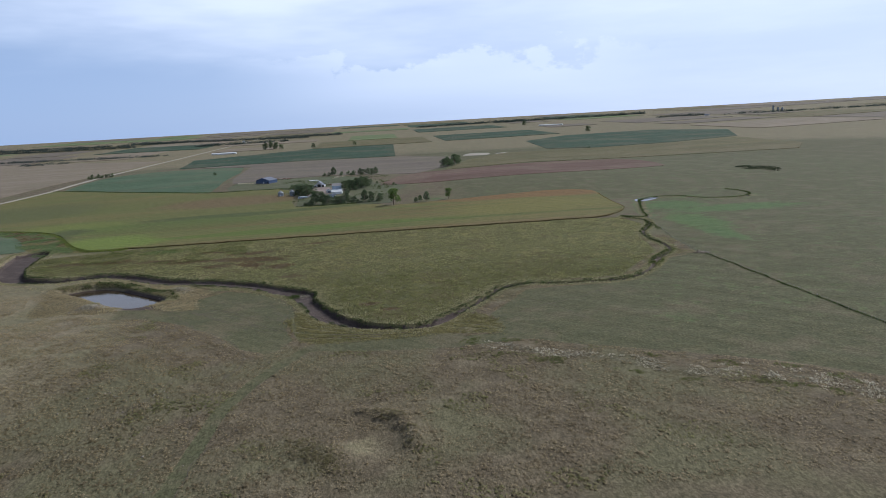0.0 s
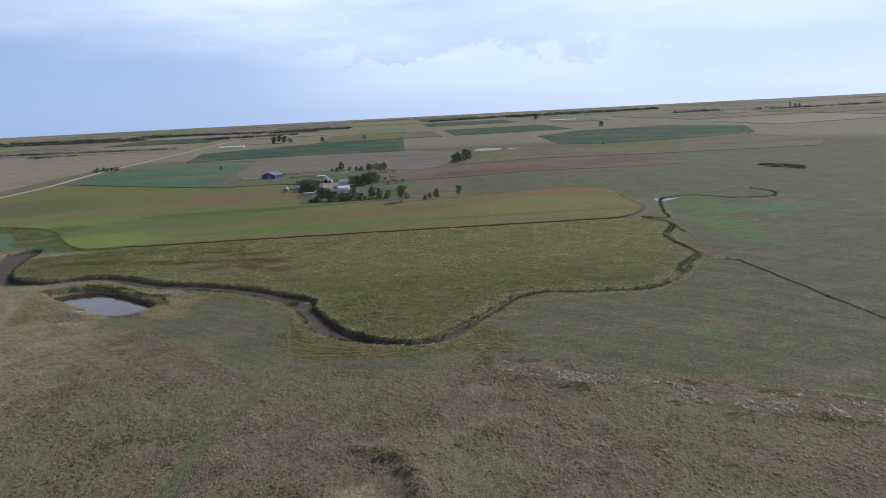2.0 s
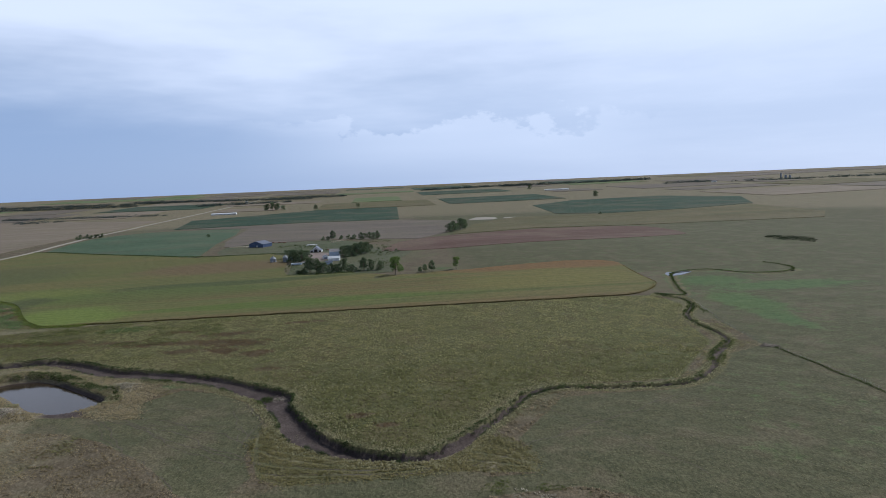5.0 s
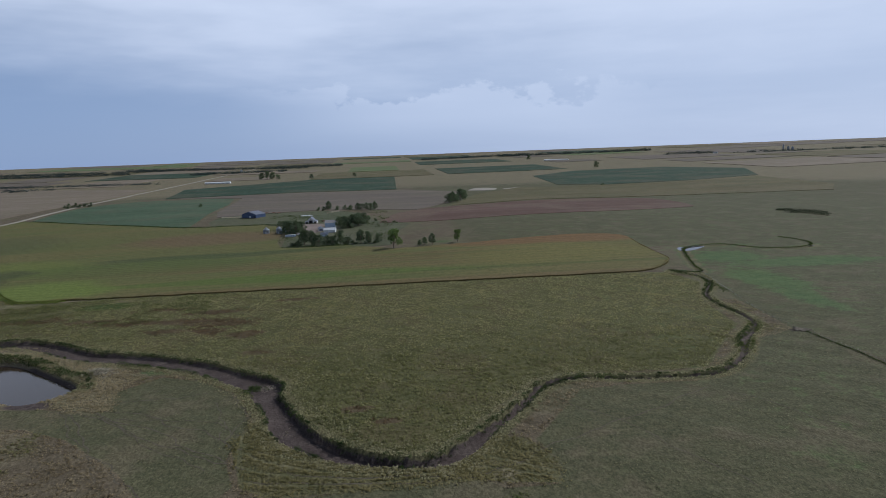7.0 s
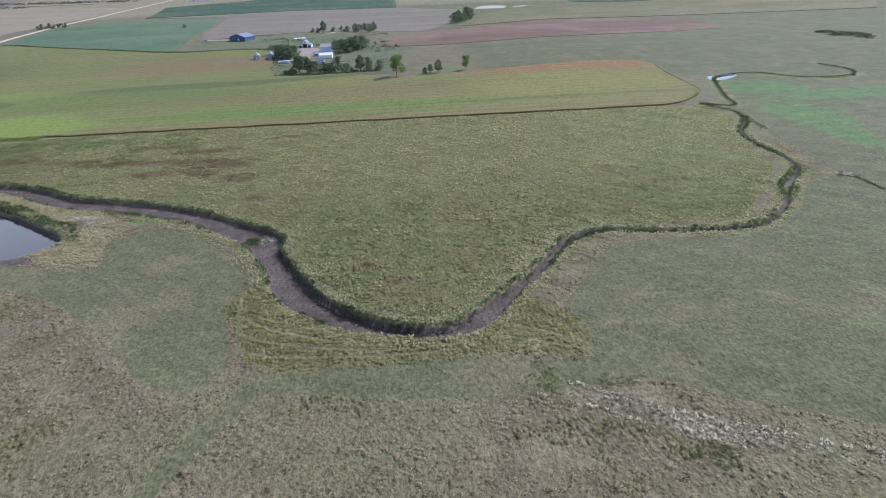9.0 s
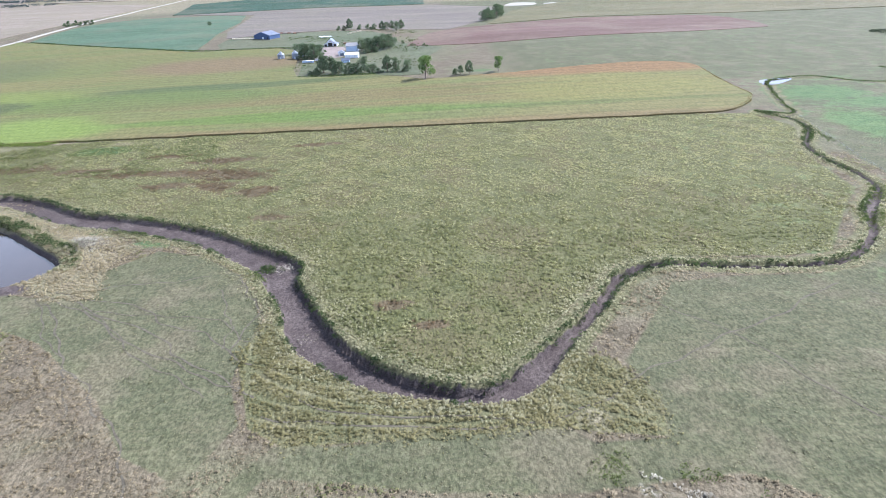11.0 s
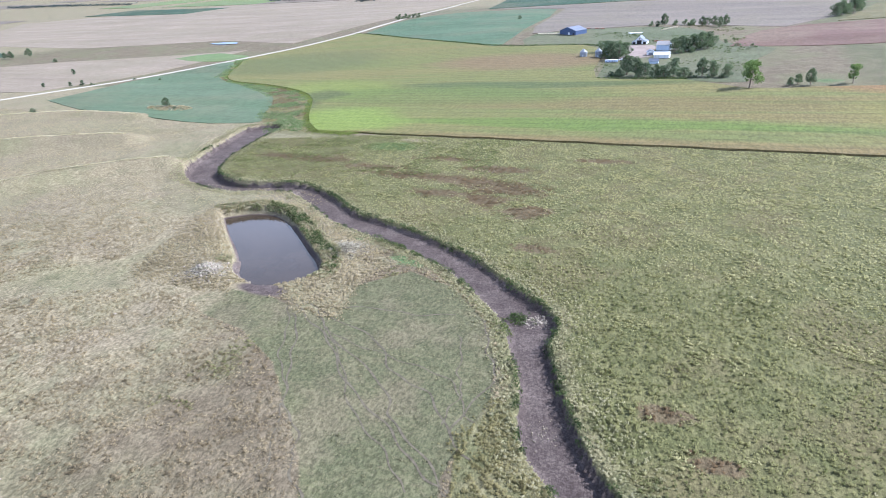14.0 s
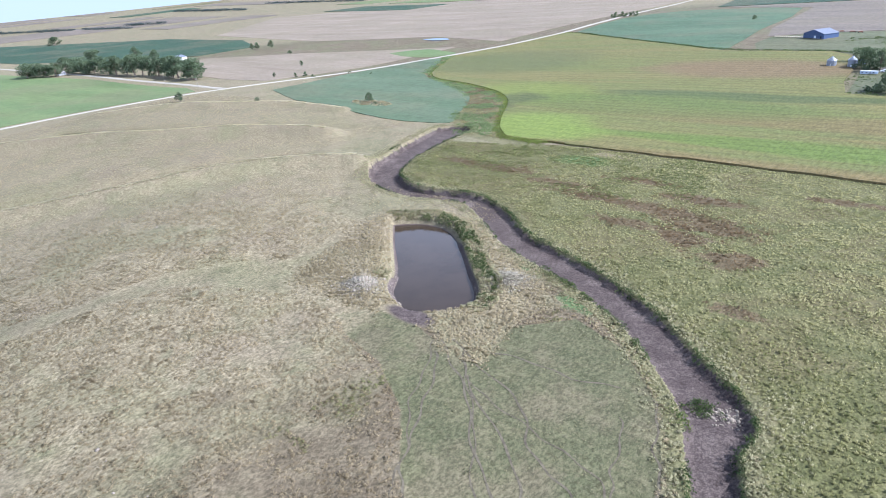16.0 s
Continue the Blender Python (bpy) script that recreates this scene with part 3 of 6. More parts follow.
# ---------------------------------------------------------------- mesh helpers
def mesh_of(name, verts, faces, mat=None, smooth_on=False):
    """A mesh from arrays of corners and of equal-sided faces."""
    verts, faces = np.asarray(verts, np.float32), np.asarray(faces, np.int32)
    me = bpy.data.meshes.new(name)
    me.vertices.add(len(verts))
    me.vertices.foreach_set("co", verts.ravel())
    k = faces.shape[1]
    me.loops.add(faces.size)
    me.loops.foreach_set("vertex_index", faces.ravel())
    me.polygons.add(len(faces))
    me.polygons.foreach_set("loop_start", np.arange(0, faces.size, k, dtype=np.int32))
    me.update(calc_edges=True)
    if smooth_on:
        me.polygons.foreach_set("use_smooth", np.ones(len(faces), bool))
    if mat:
        me.materials.append(mat)
    return me


def part(name, bm, mat, parent=None, label=""):
    me = bpy.data.meshes.new(name)
    bm.to_mesh(me)
    bm.free()
    me.materials.append(mat)
    ob = new(name, me)
    ob.parent = parent
    if label:
        tagged(ob, label)
    return ob


def box(bm, x0, x1, y0, y1, z0, z1, bevel=0.0):
    made = bmesh.ops.create_cube(bm, size=1)["verts"]
    bmesh.ops.scale(bm, vec=(x1 - x0, y1 - y0, z1 - z0), verts=made)
    bmesh.ops.translate(bm, vec=((x0 + x1) / 2, (y0 + y1) / 2, (z0 + z1) / 2), verts=made)
    if bevel:
        bmesh.ops.bevel(bm, geom=list({e for v in made for e in v.link_edges}), offset=bevel, segments=1, affect="EDGES")
    return bm


def boxed(*lims, bevel=0.0):
    return box(bmesh.new(), *lims, bevel=bevel)


def empty(name, m=None):
    ob = new(name)
    ob.empty_display_size = 0.1
    if m is not None:
        ob.matrix_world = m
    return ob


def solid(profile, y0, y1):
    """A profile in x and z, drawn out along y."""
    bm = bmesh.new()
    a = [bm.verts.new((x, y0, z)) for x, z in profile]
    b = [bm.verts.new((x, y1, z)) for x, z in profile]
    n = len(profile)
    bm.faces.new(a), bm.faces.new(b[::-1])
    for i in range(n):
        bm.faces.new((a[i], b[i], b[(i + 1) % n], a[(i + 1) % n]))
    bmesh.ops.recalc_face_normals(bm, faces=bm.faces)
    return bm


# ---------------------------------------------------------------- the ground, one sheet to the horizon
def steps(tiers, far0, far1, grow=1.13):
    """Grid lines: even steps in each tier (from, to, step), then ever wider ones out to the far ends."""
    mid = [v for lo, hi, fine in tiers for v in np.arange(lo, hi - fine * 0.4, fine)] + [tiers[-1][1]]
    s, left, p = tiers[0][2], [], tiers[0][0]
    while p > far0:
        s = min(s * grow, 140)
        p -= s
        left.append(p)
    s, right, p = tiers[-1][2], [], tiers[-1][1]
    while p < far1:
        s = min(s * grow, 140)
        p += s
        right.append(p)
    return np.array(left[::-1] + mid + right)


MOWN_EAST = [(-35, 229), (-30, 236), (-18, 235.5), (10, 237), (27, 235), (31, 231), (45, 231), (48, 243), (45, 256), (62, 279), (70, 291), (87, 293), (112, 291), (128, 294), (144, 306), (165, 333), (187, 342),
             (197, 412), (210, 470), (260, 560), (420, 640), (700, 600), (800, 300), (600, 40), (300, 40), (180, 140), (132, 179), (100, 196), (66, 213), (54, 221), (24, 219), (0, 222), (-17, 226)]
MOWN_WEST = [(-96, 302), (-97, 322), (-85, 335), (-69, 329), (-56, 316), (-47, 301), (-42, 284), (-43, 266), (-43, 258), (-38, 243), (-45, 228), (-58, 236), (-70, 254), (-80, 264), (-95, 279), (-112, 289), (-127, 292), (-139, 298), (-160, 300), (-178, 300), (-186, 296), (-180, 312), (-150, 305), (-120, 308)]
MOWN_NORTH_WEST = [(-190, 352), (-184, 372), (-215, 385), (-245, 405), (-268, 455), (-282, 480), (-330, 490), (-300, 440), (-250, 390), (-215, 355)]
LUSH = [(-250, 470), (-238, 430), (-222, 408), (-205, 402), (-172, 405), (-150, 395), (-128, 378), (-92, 364), (-70, 350), (-50, 335), (-34, 316), (-29, 293), (-20, 276), (-8, 262), (8, 254), (16, 255), (24, 263), (46, 290), (58, 304), (76, 308), (108, 303), (125, 304), (150, 335), (168, 355), (176, 400), (198, 445), (195, 476), (160, 481), (80, 481), (0, 484), (-100, 490), (-180, 492)]
APRON = [(-36, 242), (-28, 236), (-18, 236), (27, 235.5), (45, 231), (48, 243), (42, 258), (28, 262), (10, 246), (-12, 252), (-40, 284), (-44, 268)]
SWALE = [(-268, 502), (-252, 488), (-215, 478), (-190, 486), (-200, 493), (-225, 494), (-238, 512), (-260, 545), (-284, 585), (-320, 622), (-380, 652), (-426, 668), (-470, 704), (-515, 780), (-540, 832), (-552, 815), (-478, 694), (-398, 640), (-348, 606), (-320, 576), (-293, 528)]
POND_APRON = [(-178, 333), (-184, 350), (-188, 366), (-172, 378), (-150, 377), (-130, 366), (-112, 352), (-100, 345), (-91, 340), (-96, 325), (-94, 313), (-91, 303), (-101, 301), (-113, 308), (-125, 306), (-145, 303), (-166, 304), (-175, 312)]
LITTER = curved([(36, 219), (50, 208.5), (67, 199), (82, 191), (92, 181), (110, 176), (124, 169), (135, 159), (146, 149), (172, 136)])
PATHS = [
    [(-105, 301), (-94, 287), (-86, 271), (-77, 262), (-70, 252), (-61, 241), (-54, 226), (-57, 204)],
    [(-111, 308), (-95, 298), (-79, 283), (-60, 268), (-45, 258), (-37, 252)],
    [(-105, 308), (-80, 298), (-66, 286), (-53, 278), (-40, 264)],
    [(-92, 298), (-66, 279), (-56, 268), (-40, 255)],
    [(-94, 310), (-77, 311), (-62, 314)],
    [(-55, 314), (-48, 301), (-44, 289), (-46, 270)],
    [(26, 238), (40, 246), (55, 255), (72, 263), (94, 274), (114, 285)],
    [(-30, 252), (-10, 243), (20, 240)], [(-34, 246), (-12, 240), (24, 237.5)]]
TRACKS = [[(-11, 246), (-30, 232), (-38, 219), (-47, 198), (-52, 183), (-54, 160), (-55.5, 137), (-60, 90)], [(-260, 190), (-223, 239), (-214, 258), (-199, 280), (-187, 300), (-175, 310)], [(-420, 300), (-330, 335), (-260, 350), (-210, 352)]]
DRAWS = [[(-240, 330), (-290, 345), (-380, 330), (-480, 300)], [(-270, 400), (-340, 420), (-430, 400), (-520, 360)]]
TRAMPLED = [curved(l) for l in (
    [(-41, 264), (-33, 257), (-25, 252), (-15, 247.5), (-4, 244.5), (10, 243)], [(-39, 255), (-33, 250.5), (-26, 247.5), (-12, 243.5), (4, 241.5), (18, 241.5)], [(-37, 247), (-30, 243), (-20, 241), (-2, 239.5), (14, 239)],
    [(-42, 276), (-40, 262), (-38.5, 250), (-37, 242)], [(-35, 262), (-29, 259), (-21, 255), (-14, 251)], [(28, 249), (36, 244), (45, 238)], [(26, 243), (34, 239.5), (46, 234)])]
REDDISH = [(-78, 415, 16, 7), (-84, 401, 9, 5), (-65, 391, 9, 6), (-129, 426, 17, 4), (-110, 424, 14, 4), (-53, 361, 5, 3), (-104, 405, 12, 4), (-7, 289, 4, 2.2), (3, 277, 4, 2.2), (-210, 442, 12, 4), (-188, 441, 14, 5), (-93, 421, 12, 6), (-150, 434, 16, 3), (-90, 440, 14, 4), (-120, 452, 12, 3), (-47, 459, 12, 2.5), (204, 467, 9, 6)]
SWATH = [(-230, 205), (-208, 254), (-209, 266), (-205, 283), (-194, 301), (-183, 313), (-182, 325), (-190, 345), (-178, 330), (-165, 305), (-160, 296), (-180, 288), (-194, 277), (-198, 259), (-199, 241), (-212, 205)]


def build_ground():
    xs = steps([(-560, -290, 3.0), (-290, -200, 1.4), (-200, 192, 1.0)], -4950, 4950)
    ys = steps([(128, 505, 1.0)], -4650, 4960)
    X, Y = np.meshgrid(xs, ys)
    x, y = X.ravel(), Y.ravel()
    creek, pond = np.full(x.shape, 99.0), np.full(x.shape, -99.0)
    near = (np.abs(x) < 420) & (y < 640) & (y > 60)
    creek[near] = creek_gap(x[near], y[near])
    pond[near] = inside(POND, x[near], y[near])
    z = land(x, y, creek, pond)
    stream = np.full(x.shape, 99.0)
    east = (x > 150) & (x < 420) & (y > 430) & (y < 640)
    stream[east] = along(STREAM, x[east], y[east])
    z = z - 0.9 * smooth((2.2 - stream) / 2.2)
    n, mcols = len(ys), len(xs)
    i = (np.arange(n - 1)[:, None] * mcols + np.arange(mcols - 1)[None, :]).ravel()
    faces = np.stack([i, i + 1, i + mcols + 1, i + mcols], 1)
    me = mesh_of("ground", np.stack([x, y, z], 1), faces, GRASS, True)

    def soft(poly, w=1.5):
        v = np.zeros(x.shape)
        px, py = [p[0] for p in poly], [p[1] for p in poly]
        k = (x > min(px) - 20) & (x < max(px) + 20) & (y > min(py) - 20) & (y < max(py) + 20)
        v[k] = smooth(0.5 + inside(poly, x[k], y[k]) / (2 * w))
        return v

    near2 = (x > -560) & (x < 420) & (y < 660) & (y > 40)

    def line(l, half, w=0.8):
        v = np.zeros(x.shape)
        v[near2] = smooth(0.5 + (half - along(l, x[near2], y[near2])) / (2 * w))
        return v

    # first term: past 900 m grey-green dulls the land, distance haze put into colour
    mown = np.maximum.reduce([0.5 * smooth((np.hypot(x, y - 300) - 900) / 300), soft(MOWN_EAST, 3), soft(MOWN_WEST, 1.5), soft(MOWN_NORTH_WEST, 8), 0.8 * soft(SWATH, 3), 0.9 * smooth((x - 40) / 80) * smooth((y - 540) / 60), *[0.5 * line(d, 9, 10) for d in DRAWS], line(curved(TRACKS[0]), 2.5, 1.0), 0.75 * line(curved(TRACKS[2]), 2.5, 2.8)])
    lush = np.maximum(soft(LUSH, 1.5), 0.8 * np.exp(-0.5 * (((x - 238) / 18) ** 2 + ((y - 445) / 32) ** 2)))
    rough = np.maximum.reduce([smooth(1.2 - np.minimum(creek, stream + 1) / 6.5), soft(APRON, 1.5), soft(SWALE, 3)])
    mud = np.maximum(smooth(0.5 + (0.55 - creek) / 1.0), 0.9 * smooth(0.5 + (-stream) / 1.2))
    tan = np.maximum(soft(POND_APRON, 2) * (0.62 + 0.2 * ripple(x, y, 6.0, 1.0)), 0)
    tan = np.maximum(tan, np.exp(-0.5 * (((x + 151) / 8) ** 2 + ((y - 483) / 3) ** 2)))
    tan = np.maximum(tan, np.exp(-0.5 * (((x - 188) / 4) ** 2 + ((y - 341) / 2.5) ** 2)))
    tan = np.maximum(tan, 0.62 * np.exp(-0.5 * (((x + 8) / 7) ** 2 + ((y - 151) / 8) ** 2)))
    mud = np.maximum(mud, smooth((pond + np.where(x > -146, 1.8, 1.3)) / 1.6))
    mud = np.maximum(mud, 0.95 * np.exp(-0.5 * (((x + 122) / 7.5) ** 2 + ((y - 310) / 3.2) ** 2)))
    tan = np.maximum(tan, 0.78 * smooth((-35 - x) / 140) * (y < 640) * (1 - np.maximum.reduce([lush, soft(SWALE, 3), 0.9 * soft(MOWN_WEST, 2) * smooth((x + 135) / 25)])))
    # past 1000 m tan pales the ground by distance, haze put into its colour
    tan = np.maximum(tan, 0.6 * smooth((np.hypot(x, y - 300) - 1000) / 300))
    for spur, high, reach in RIDGES[:3]:
        tan = np.maximum(tan, line(curved(spur), 2.0, 2.5))
    # ground along the draws is coloured darker to stand for their shade
    for draw, high, reach in RIDGES[3:5]:
        mown = np.maximum(mown, 0.9 * line(curved(draw), 4.0, 4.0))
        tan = tan * (1 - 0.75 * line(curved(draw), 3.5, 4.0))
    tan = tan * (1 - 0.28 * np.maximum(soft(SWATH, 4), soft(MOWN_NORTH_WEST, 10)))
    litter = line(LITTER, 2.5, 4.0) * 0.6
    for hx, hy in ((-146, 313.5), (-112, 343)):
        litter = np.maximum(litter, np.exp(-0.5 * ((x - hx) ** 2 + (y - hy) ** 2) / 16))
    path = 0.42 * np.maximum(line([(p[0] - 1.0, p[1]) for p in curved(TRACKS[0])], 0.35, 0.6), line([(p[0] + 1.0, p[1]) for p in curved(TRACKS[0])], 0.3, 0.6))
    red = np.zeros(x.shape)
    tan = np.maximum(tan, np.exp(-0.5 * (((x - 33) / 6) ** 2 + ((y - 238) / 4) ** 2)) * 0.6)
    for hx, hy, sx, sy in REDDISH:
        red = np.maximum(red, 0.9 * np.exp(-0.5 * (((x - hx) / sx) ** 2 + ((y - hy) / sy) ** 2)))
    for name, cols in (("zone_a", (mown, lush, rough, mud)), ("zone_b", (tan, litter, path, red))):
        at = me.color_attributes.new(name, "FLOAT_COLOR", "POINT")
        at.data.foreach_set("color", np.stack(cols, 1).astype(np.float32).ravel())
    fresh = np.maximum.reduce([0.78 * np.exp(-0.5 * (((x - cx) / sx) ** 2 + ((y - cy) / sy) ** 2)) for cx, cy, sx, sy in ((240, 440, 20, 40), (300, 490, 60, 18), (260, 520, 30, 25), (232, 395, 10, 30), (-88, 343, 9, 5), (-112, 356, 8, 5), (60, 640, 8, 3), (-160, 470, 16, 7))])
    fresh = np.maximum.reduce([fresh, 0.62 * smooth((9 - stream) / 6), 0.36 * smooth((x - 60) / 60) * smooth((y - 180) / 50) * smooth((900 - x) / 300)])
    me.attributes.new("zone_c", "FLOAT", "POINT").data.foreach_set("value", fresh.astype(np.float32))
    tagged(new("ground", me), "rolling prairie pasture of dry and green grass", "ground", kind="structure")


build_ground()


def sheet(name, poly, high, mat, cell, label, category="field", kind="structure", level=None, bend=3):
    """A field or sheet of water draped over the land, with a side that goes down to the ground."""
    if bend:
        poly = curved(poly + poly[:1], bend)[:-1]
    edge = []
    for a, b in zip(poly, poly[1:] + poly[:1]):
        k = max(1, int(math.hypot(b[0] - a[0], b[1] - a[1]) / cell))
        edge += [(a[0] + (b[0] - a[0]) * i / k, a[1] + (b[1] - a[1]) * i / k) for i in range(k)]
    px, py = np.array([p[0] for p in edge]), np.array([p[1] for p in edge])
    gx, gy = np.meshgrid(np.arange(px.min(), px.max(), cell), np.arange(py.min(), py.max(), cell))
    gx, gy = gx.ravel(), gy.ravel()
    keep = inside(edge, gx, gy) > cell * 0.4
    pts = [Vector(p) for p in edge] + [Vector((float(u), float(v))) for u, v in zip(gx[keep], gy[keep])]
    n = len(edge)
    vs, _, fs, *_ = delaunay_2d_cdt(pts, [], [list(range(n))], 1, 1e-4)
    vx, vy = np.array([v.x for v in vs]), np.array([v.y for v in vs])
    vz = land(vx, vy) + high if level is None else np.full(vx.shape, level)
    bm = bmesh.new()
    top = [bm.verts.new((a, b, c)) for a, b, c in zip(vx, vy, vz)]
    for f in fs:
        face = bm.faces.new([top[i] for i in f])
        if face.normal.z < 0:
            face.normal_flip()
    bm.normal_update()
    for f in bm.faces:
        if f.normal.z < 0:
            f.normal_flip()
        f.smooth = True
    if level is None:
        rim = [e for e in bm.edges if len(e.link_faces) == 1]
        low = {}
        for e in rim:
            for v in e.verts:
                if v not in low:
                    low[v] = (bm.verts.new(v.co), bm.verts.new((v.co.x, v.co.y, v.co.z - high - 0.6)))
        for e in rim:
            a, b = e.verts
            bm.faces.new((low[a][0], low[b][0], low[b][1], low[a][1]))
    ob = part(name, bm, mat)
    return tagged(ob, label, category, kind=kind)


CROP_EDGE = [(-222, 494), (-205, 493), (-195, 493), (-182, 493), (-117, 491), (-69, 488), (9, 484), (88, 481), (135, 480), (168, 481), (186, 485), (204, 502), (215, 521), (217, 552), (219, 581), (223, 608), (222, 628), (196, 640), (149, 636),
             (93, 624), (53, 620), (15, 618), (-25, 651), (-86, 662), (-98, 748), (-106, 772), (-108, 800), (-128, 827), (-200, 829), (-240, 846), (-366, 936), (-480, 1014), (-497, 1015), (-512, 914), (-538, 830), (-515, 780), (-468, 702), (-426, 666), (-380, 650), (-322, 620), (-286, 585), (-262, 545), (-240, 512)]
sheet("soybean_field", CROP_EDGE, 0.85, CROP, 9.0, "ripening soybean field, orange and green in bands", bend=2)
sheet("cover_crop_field", [(-520, 540), (-566, 661), (-566, 739), (-546, 806), (-470, 692), (-392, 640), (-344, 606), (-316, 576), (-289, 528), (-278, 509), (-298, 500), (-330, 497), (-380, 502), (-442, 508)], 0.3, MATS["cover_crop"], 12.0, "flat field of low blue-green cover crop")
sheet("wheat_field", [(-482, 1025), (-490, 1190), (-440, 1290), (-372, 1300), (-263, 1300), (-232, 1000), (-218, 848), (-246, 856), (-366, 945)], 0.35, MATS["young_wheat"], 16.0, "young green wheat field beside the gravel road", bend=2)
sheet("stubble_field", [(-250, 1310), (-222, 1000), (-205, 925), (-130, 965), (-70, 1000), (0, 985), (60, 960), (150, 1150), (180, 1330), (60, 1440), (-157, 1450), (-405, 1360)], 0.3, MATS["stubble"], 25.0, "grey-brown stubble field behind the farmstead", bend=0)
sheet("bean_field", [(-410, 1372), (-157, 1466), (50, 1462), (70, 2232), (-250, 1950), (-480, 1740)], 0.5, MATS["dark_beans"], 50.0, "dark green bean field", bend=0)
sheet("tilled_field", [(5, 803), (78, 783), (166, 792), (279, 812), (378, 838), (416, 861), (431, 980), (398, 1040), (260, 1070), (110, 1000), (34, 915)], 0.3, MATS["red_stubble"], 16.0, "reddish brown stubble field on a rise")
sheet("olive_field", [(115, 1020), (260, 1090), (400, 1062), (480, 1049), (600, 1030), (729, 1006), (808, 1107), (831, 1371), (671, 1325), (489, 1324), (297, 1366), (190, 1250)], 0.6, MATS["olive_crop"], 35.0, "yellow-olive crop field on the ridge", bend=0)
sheet("far_bean_field", [(394, 1400), (489, 1345), (671, 1345), (850, 1390), (980, 1650), (864, 1892), (591, 1892), (428, 1737)], 0.5, MATS["dark_beans"], 60.0, "dark green bean field far off", bend=0)
sheet("hay_field", [(-1300, 505), (-949, 546), (-675, 536), (-618, 515), (-610, 470), (-622, 436), (-631, 390), (-650, 300), (-900, 260), (-1300, 280)], 0.3, MATS["bright_hay"], 25.0, "bright green hay field beside the gravel road", bend=0)
sheet("bean_field_west", [(-2131, 750), (-1588, 972), (-1249, 967), (-1071, 880), (-1061, 759), (-1191, 690), (-1441, 590), (-2000, 560)], 0.5, MATS["dark_beans"], 50.0, "dark green bean field behind the western farm", bend=0)
sheet("hay_strip", [(-672, 838), (-660, 862), (-631, 878), (-590, 862), (-556, 846), (-572, 812), (-620, 815)], 0.3, MATS["bright_hay"], 14.0, "narrow green hay strip beside the gravel road", bend=3)
sheet("straw_field", [(-600, 720), (-600, 900), (-850, 820), (-1000, 740), (-960, 640), (-700, 600), (-620, 600)], 0.25, MATS["straw_stubble"], 25.0, "pale straw stubble field", bend=0)
sheet("dry_pasture", [(-560, 950), (-545, 1250), (-585, 1800), (-1400, 2200), (-1900, 1500), (-1500, 1050), (-1000, 960), (-740, 1010)], 0.25, MATS["straw_stubble"], 60.0, "wide dry pasture beyond the road", bend=0)
sheet("farmyard_lawn", [(-86, 664), (-26, 653), (14, 640), (20, 720), (40, 780), (0, 830), (-20, 930), (-60, 975), (-130, 960), (-200, 920), (-190, 838), (-128, 834), (-103, 800), (-101, 772), (-93, 752)], 0.12, MATS["yard_grass"], 9.0, "green grass round the farmstead", "lawn", bend=2)


def far_fields():
    """The patchwork of sections towards the horizon."""
    rnd = random.Random(5)
    mats = ["stubble", "straw_stubble", "dark_beans", "olive_crop", "straw_stubble", "stubble", "bright_hay", "stubble"]
    words = {"stubble": "brown", "straw_stubble": "pale straw", "dark_beans": "dark green", "olive_crop": "olive", "young_wheat": "green", "bright_hay": "light green"}
    for cx in range(-4200, 4300, 420):
        for cy in range(-2400, 4700, 420):
            r = math.hypot(cx, cy - 300)
            if 1900 < r < 4500 and rnd.random() < 0.72 and (cy > 300 or cx < -500):
                k = rnd.choice(mats)
                w, h = rnd.choice((190, 205, 205, 95)), rnd.choice((190, 205, 100))
                ox, oy = rnd.uniform(-8, 8), rnd.uniform(-8, 8)
                p = [(cx - w + ox, cy - h + oy), (cx + w + ox, cy - h + oy), (cx + w + ox, cy + h + oy), (cx - w + ox, cy + h + oy)]
                sheet("far_field", p, 1.0, MATS[k], 200.0, words[k] + " crop field far out on the plain", bend=0)


far_fields()
sheet("pond_water", POND, 0, WATER_MUDDY, 6.0, "still brown muddy pond water", "water", level=WATER, bend=0)
sheet("creek_pool", [(236, 549), (246, 547), (256, 553), (267, 564), (255, 569), (241, 564)], 0, WATER_MUDDY, 4.0, "small shining pool in the stream", "water", level=ground_at(248, 557) + 0.1, bend=3)
sheet("creek_pool", [(345, 545), (352, 548), (357, 556), (350, 553)], 0, WATER_MUDDY, 4.0, "small shining pool in the stream", "water", level=ground_at(351, 550) - 0.2, bend=3)
sheet("far_pond", [(-735, 975), (-700, 962), (-675, 968), (-690, 985), (-720, 990)], 0, WATER_MUDDY, 8.0, "pale pond in the pasture", "water", level=ground_at(-700, 975) + 0.5, bend=3)
sheet("feedlot_pad", [(190, 1340), (240, 1330), (255, 1380), (215, 1400)], 0.6, GRAVEL, 15.0, "white gravel pad of a far yard", "yard", bend=2)
sheet("feedlot_pad", [(265, 1345), (305, 1350), (300, 1368), (270, 1362)], 0.6, GRAVEL, 15.0, "white gravel pad of a far yard", "yard", bend=2)
sheet("farmyard", [(-84, 752), (-77, 775), (-80, 800), (-84, 822), (-64, 824), (-56, 805), (-62, 785), (-56, 762), (-68, 752)], 0.24, DIRT, 5.0, "bare pinkish gravel farmyard", "yard", bend=3)


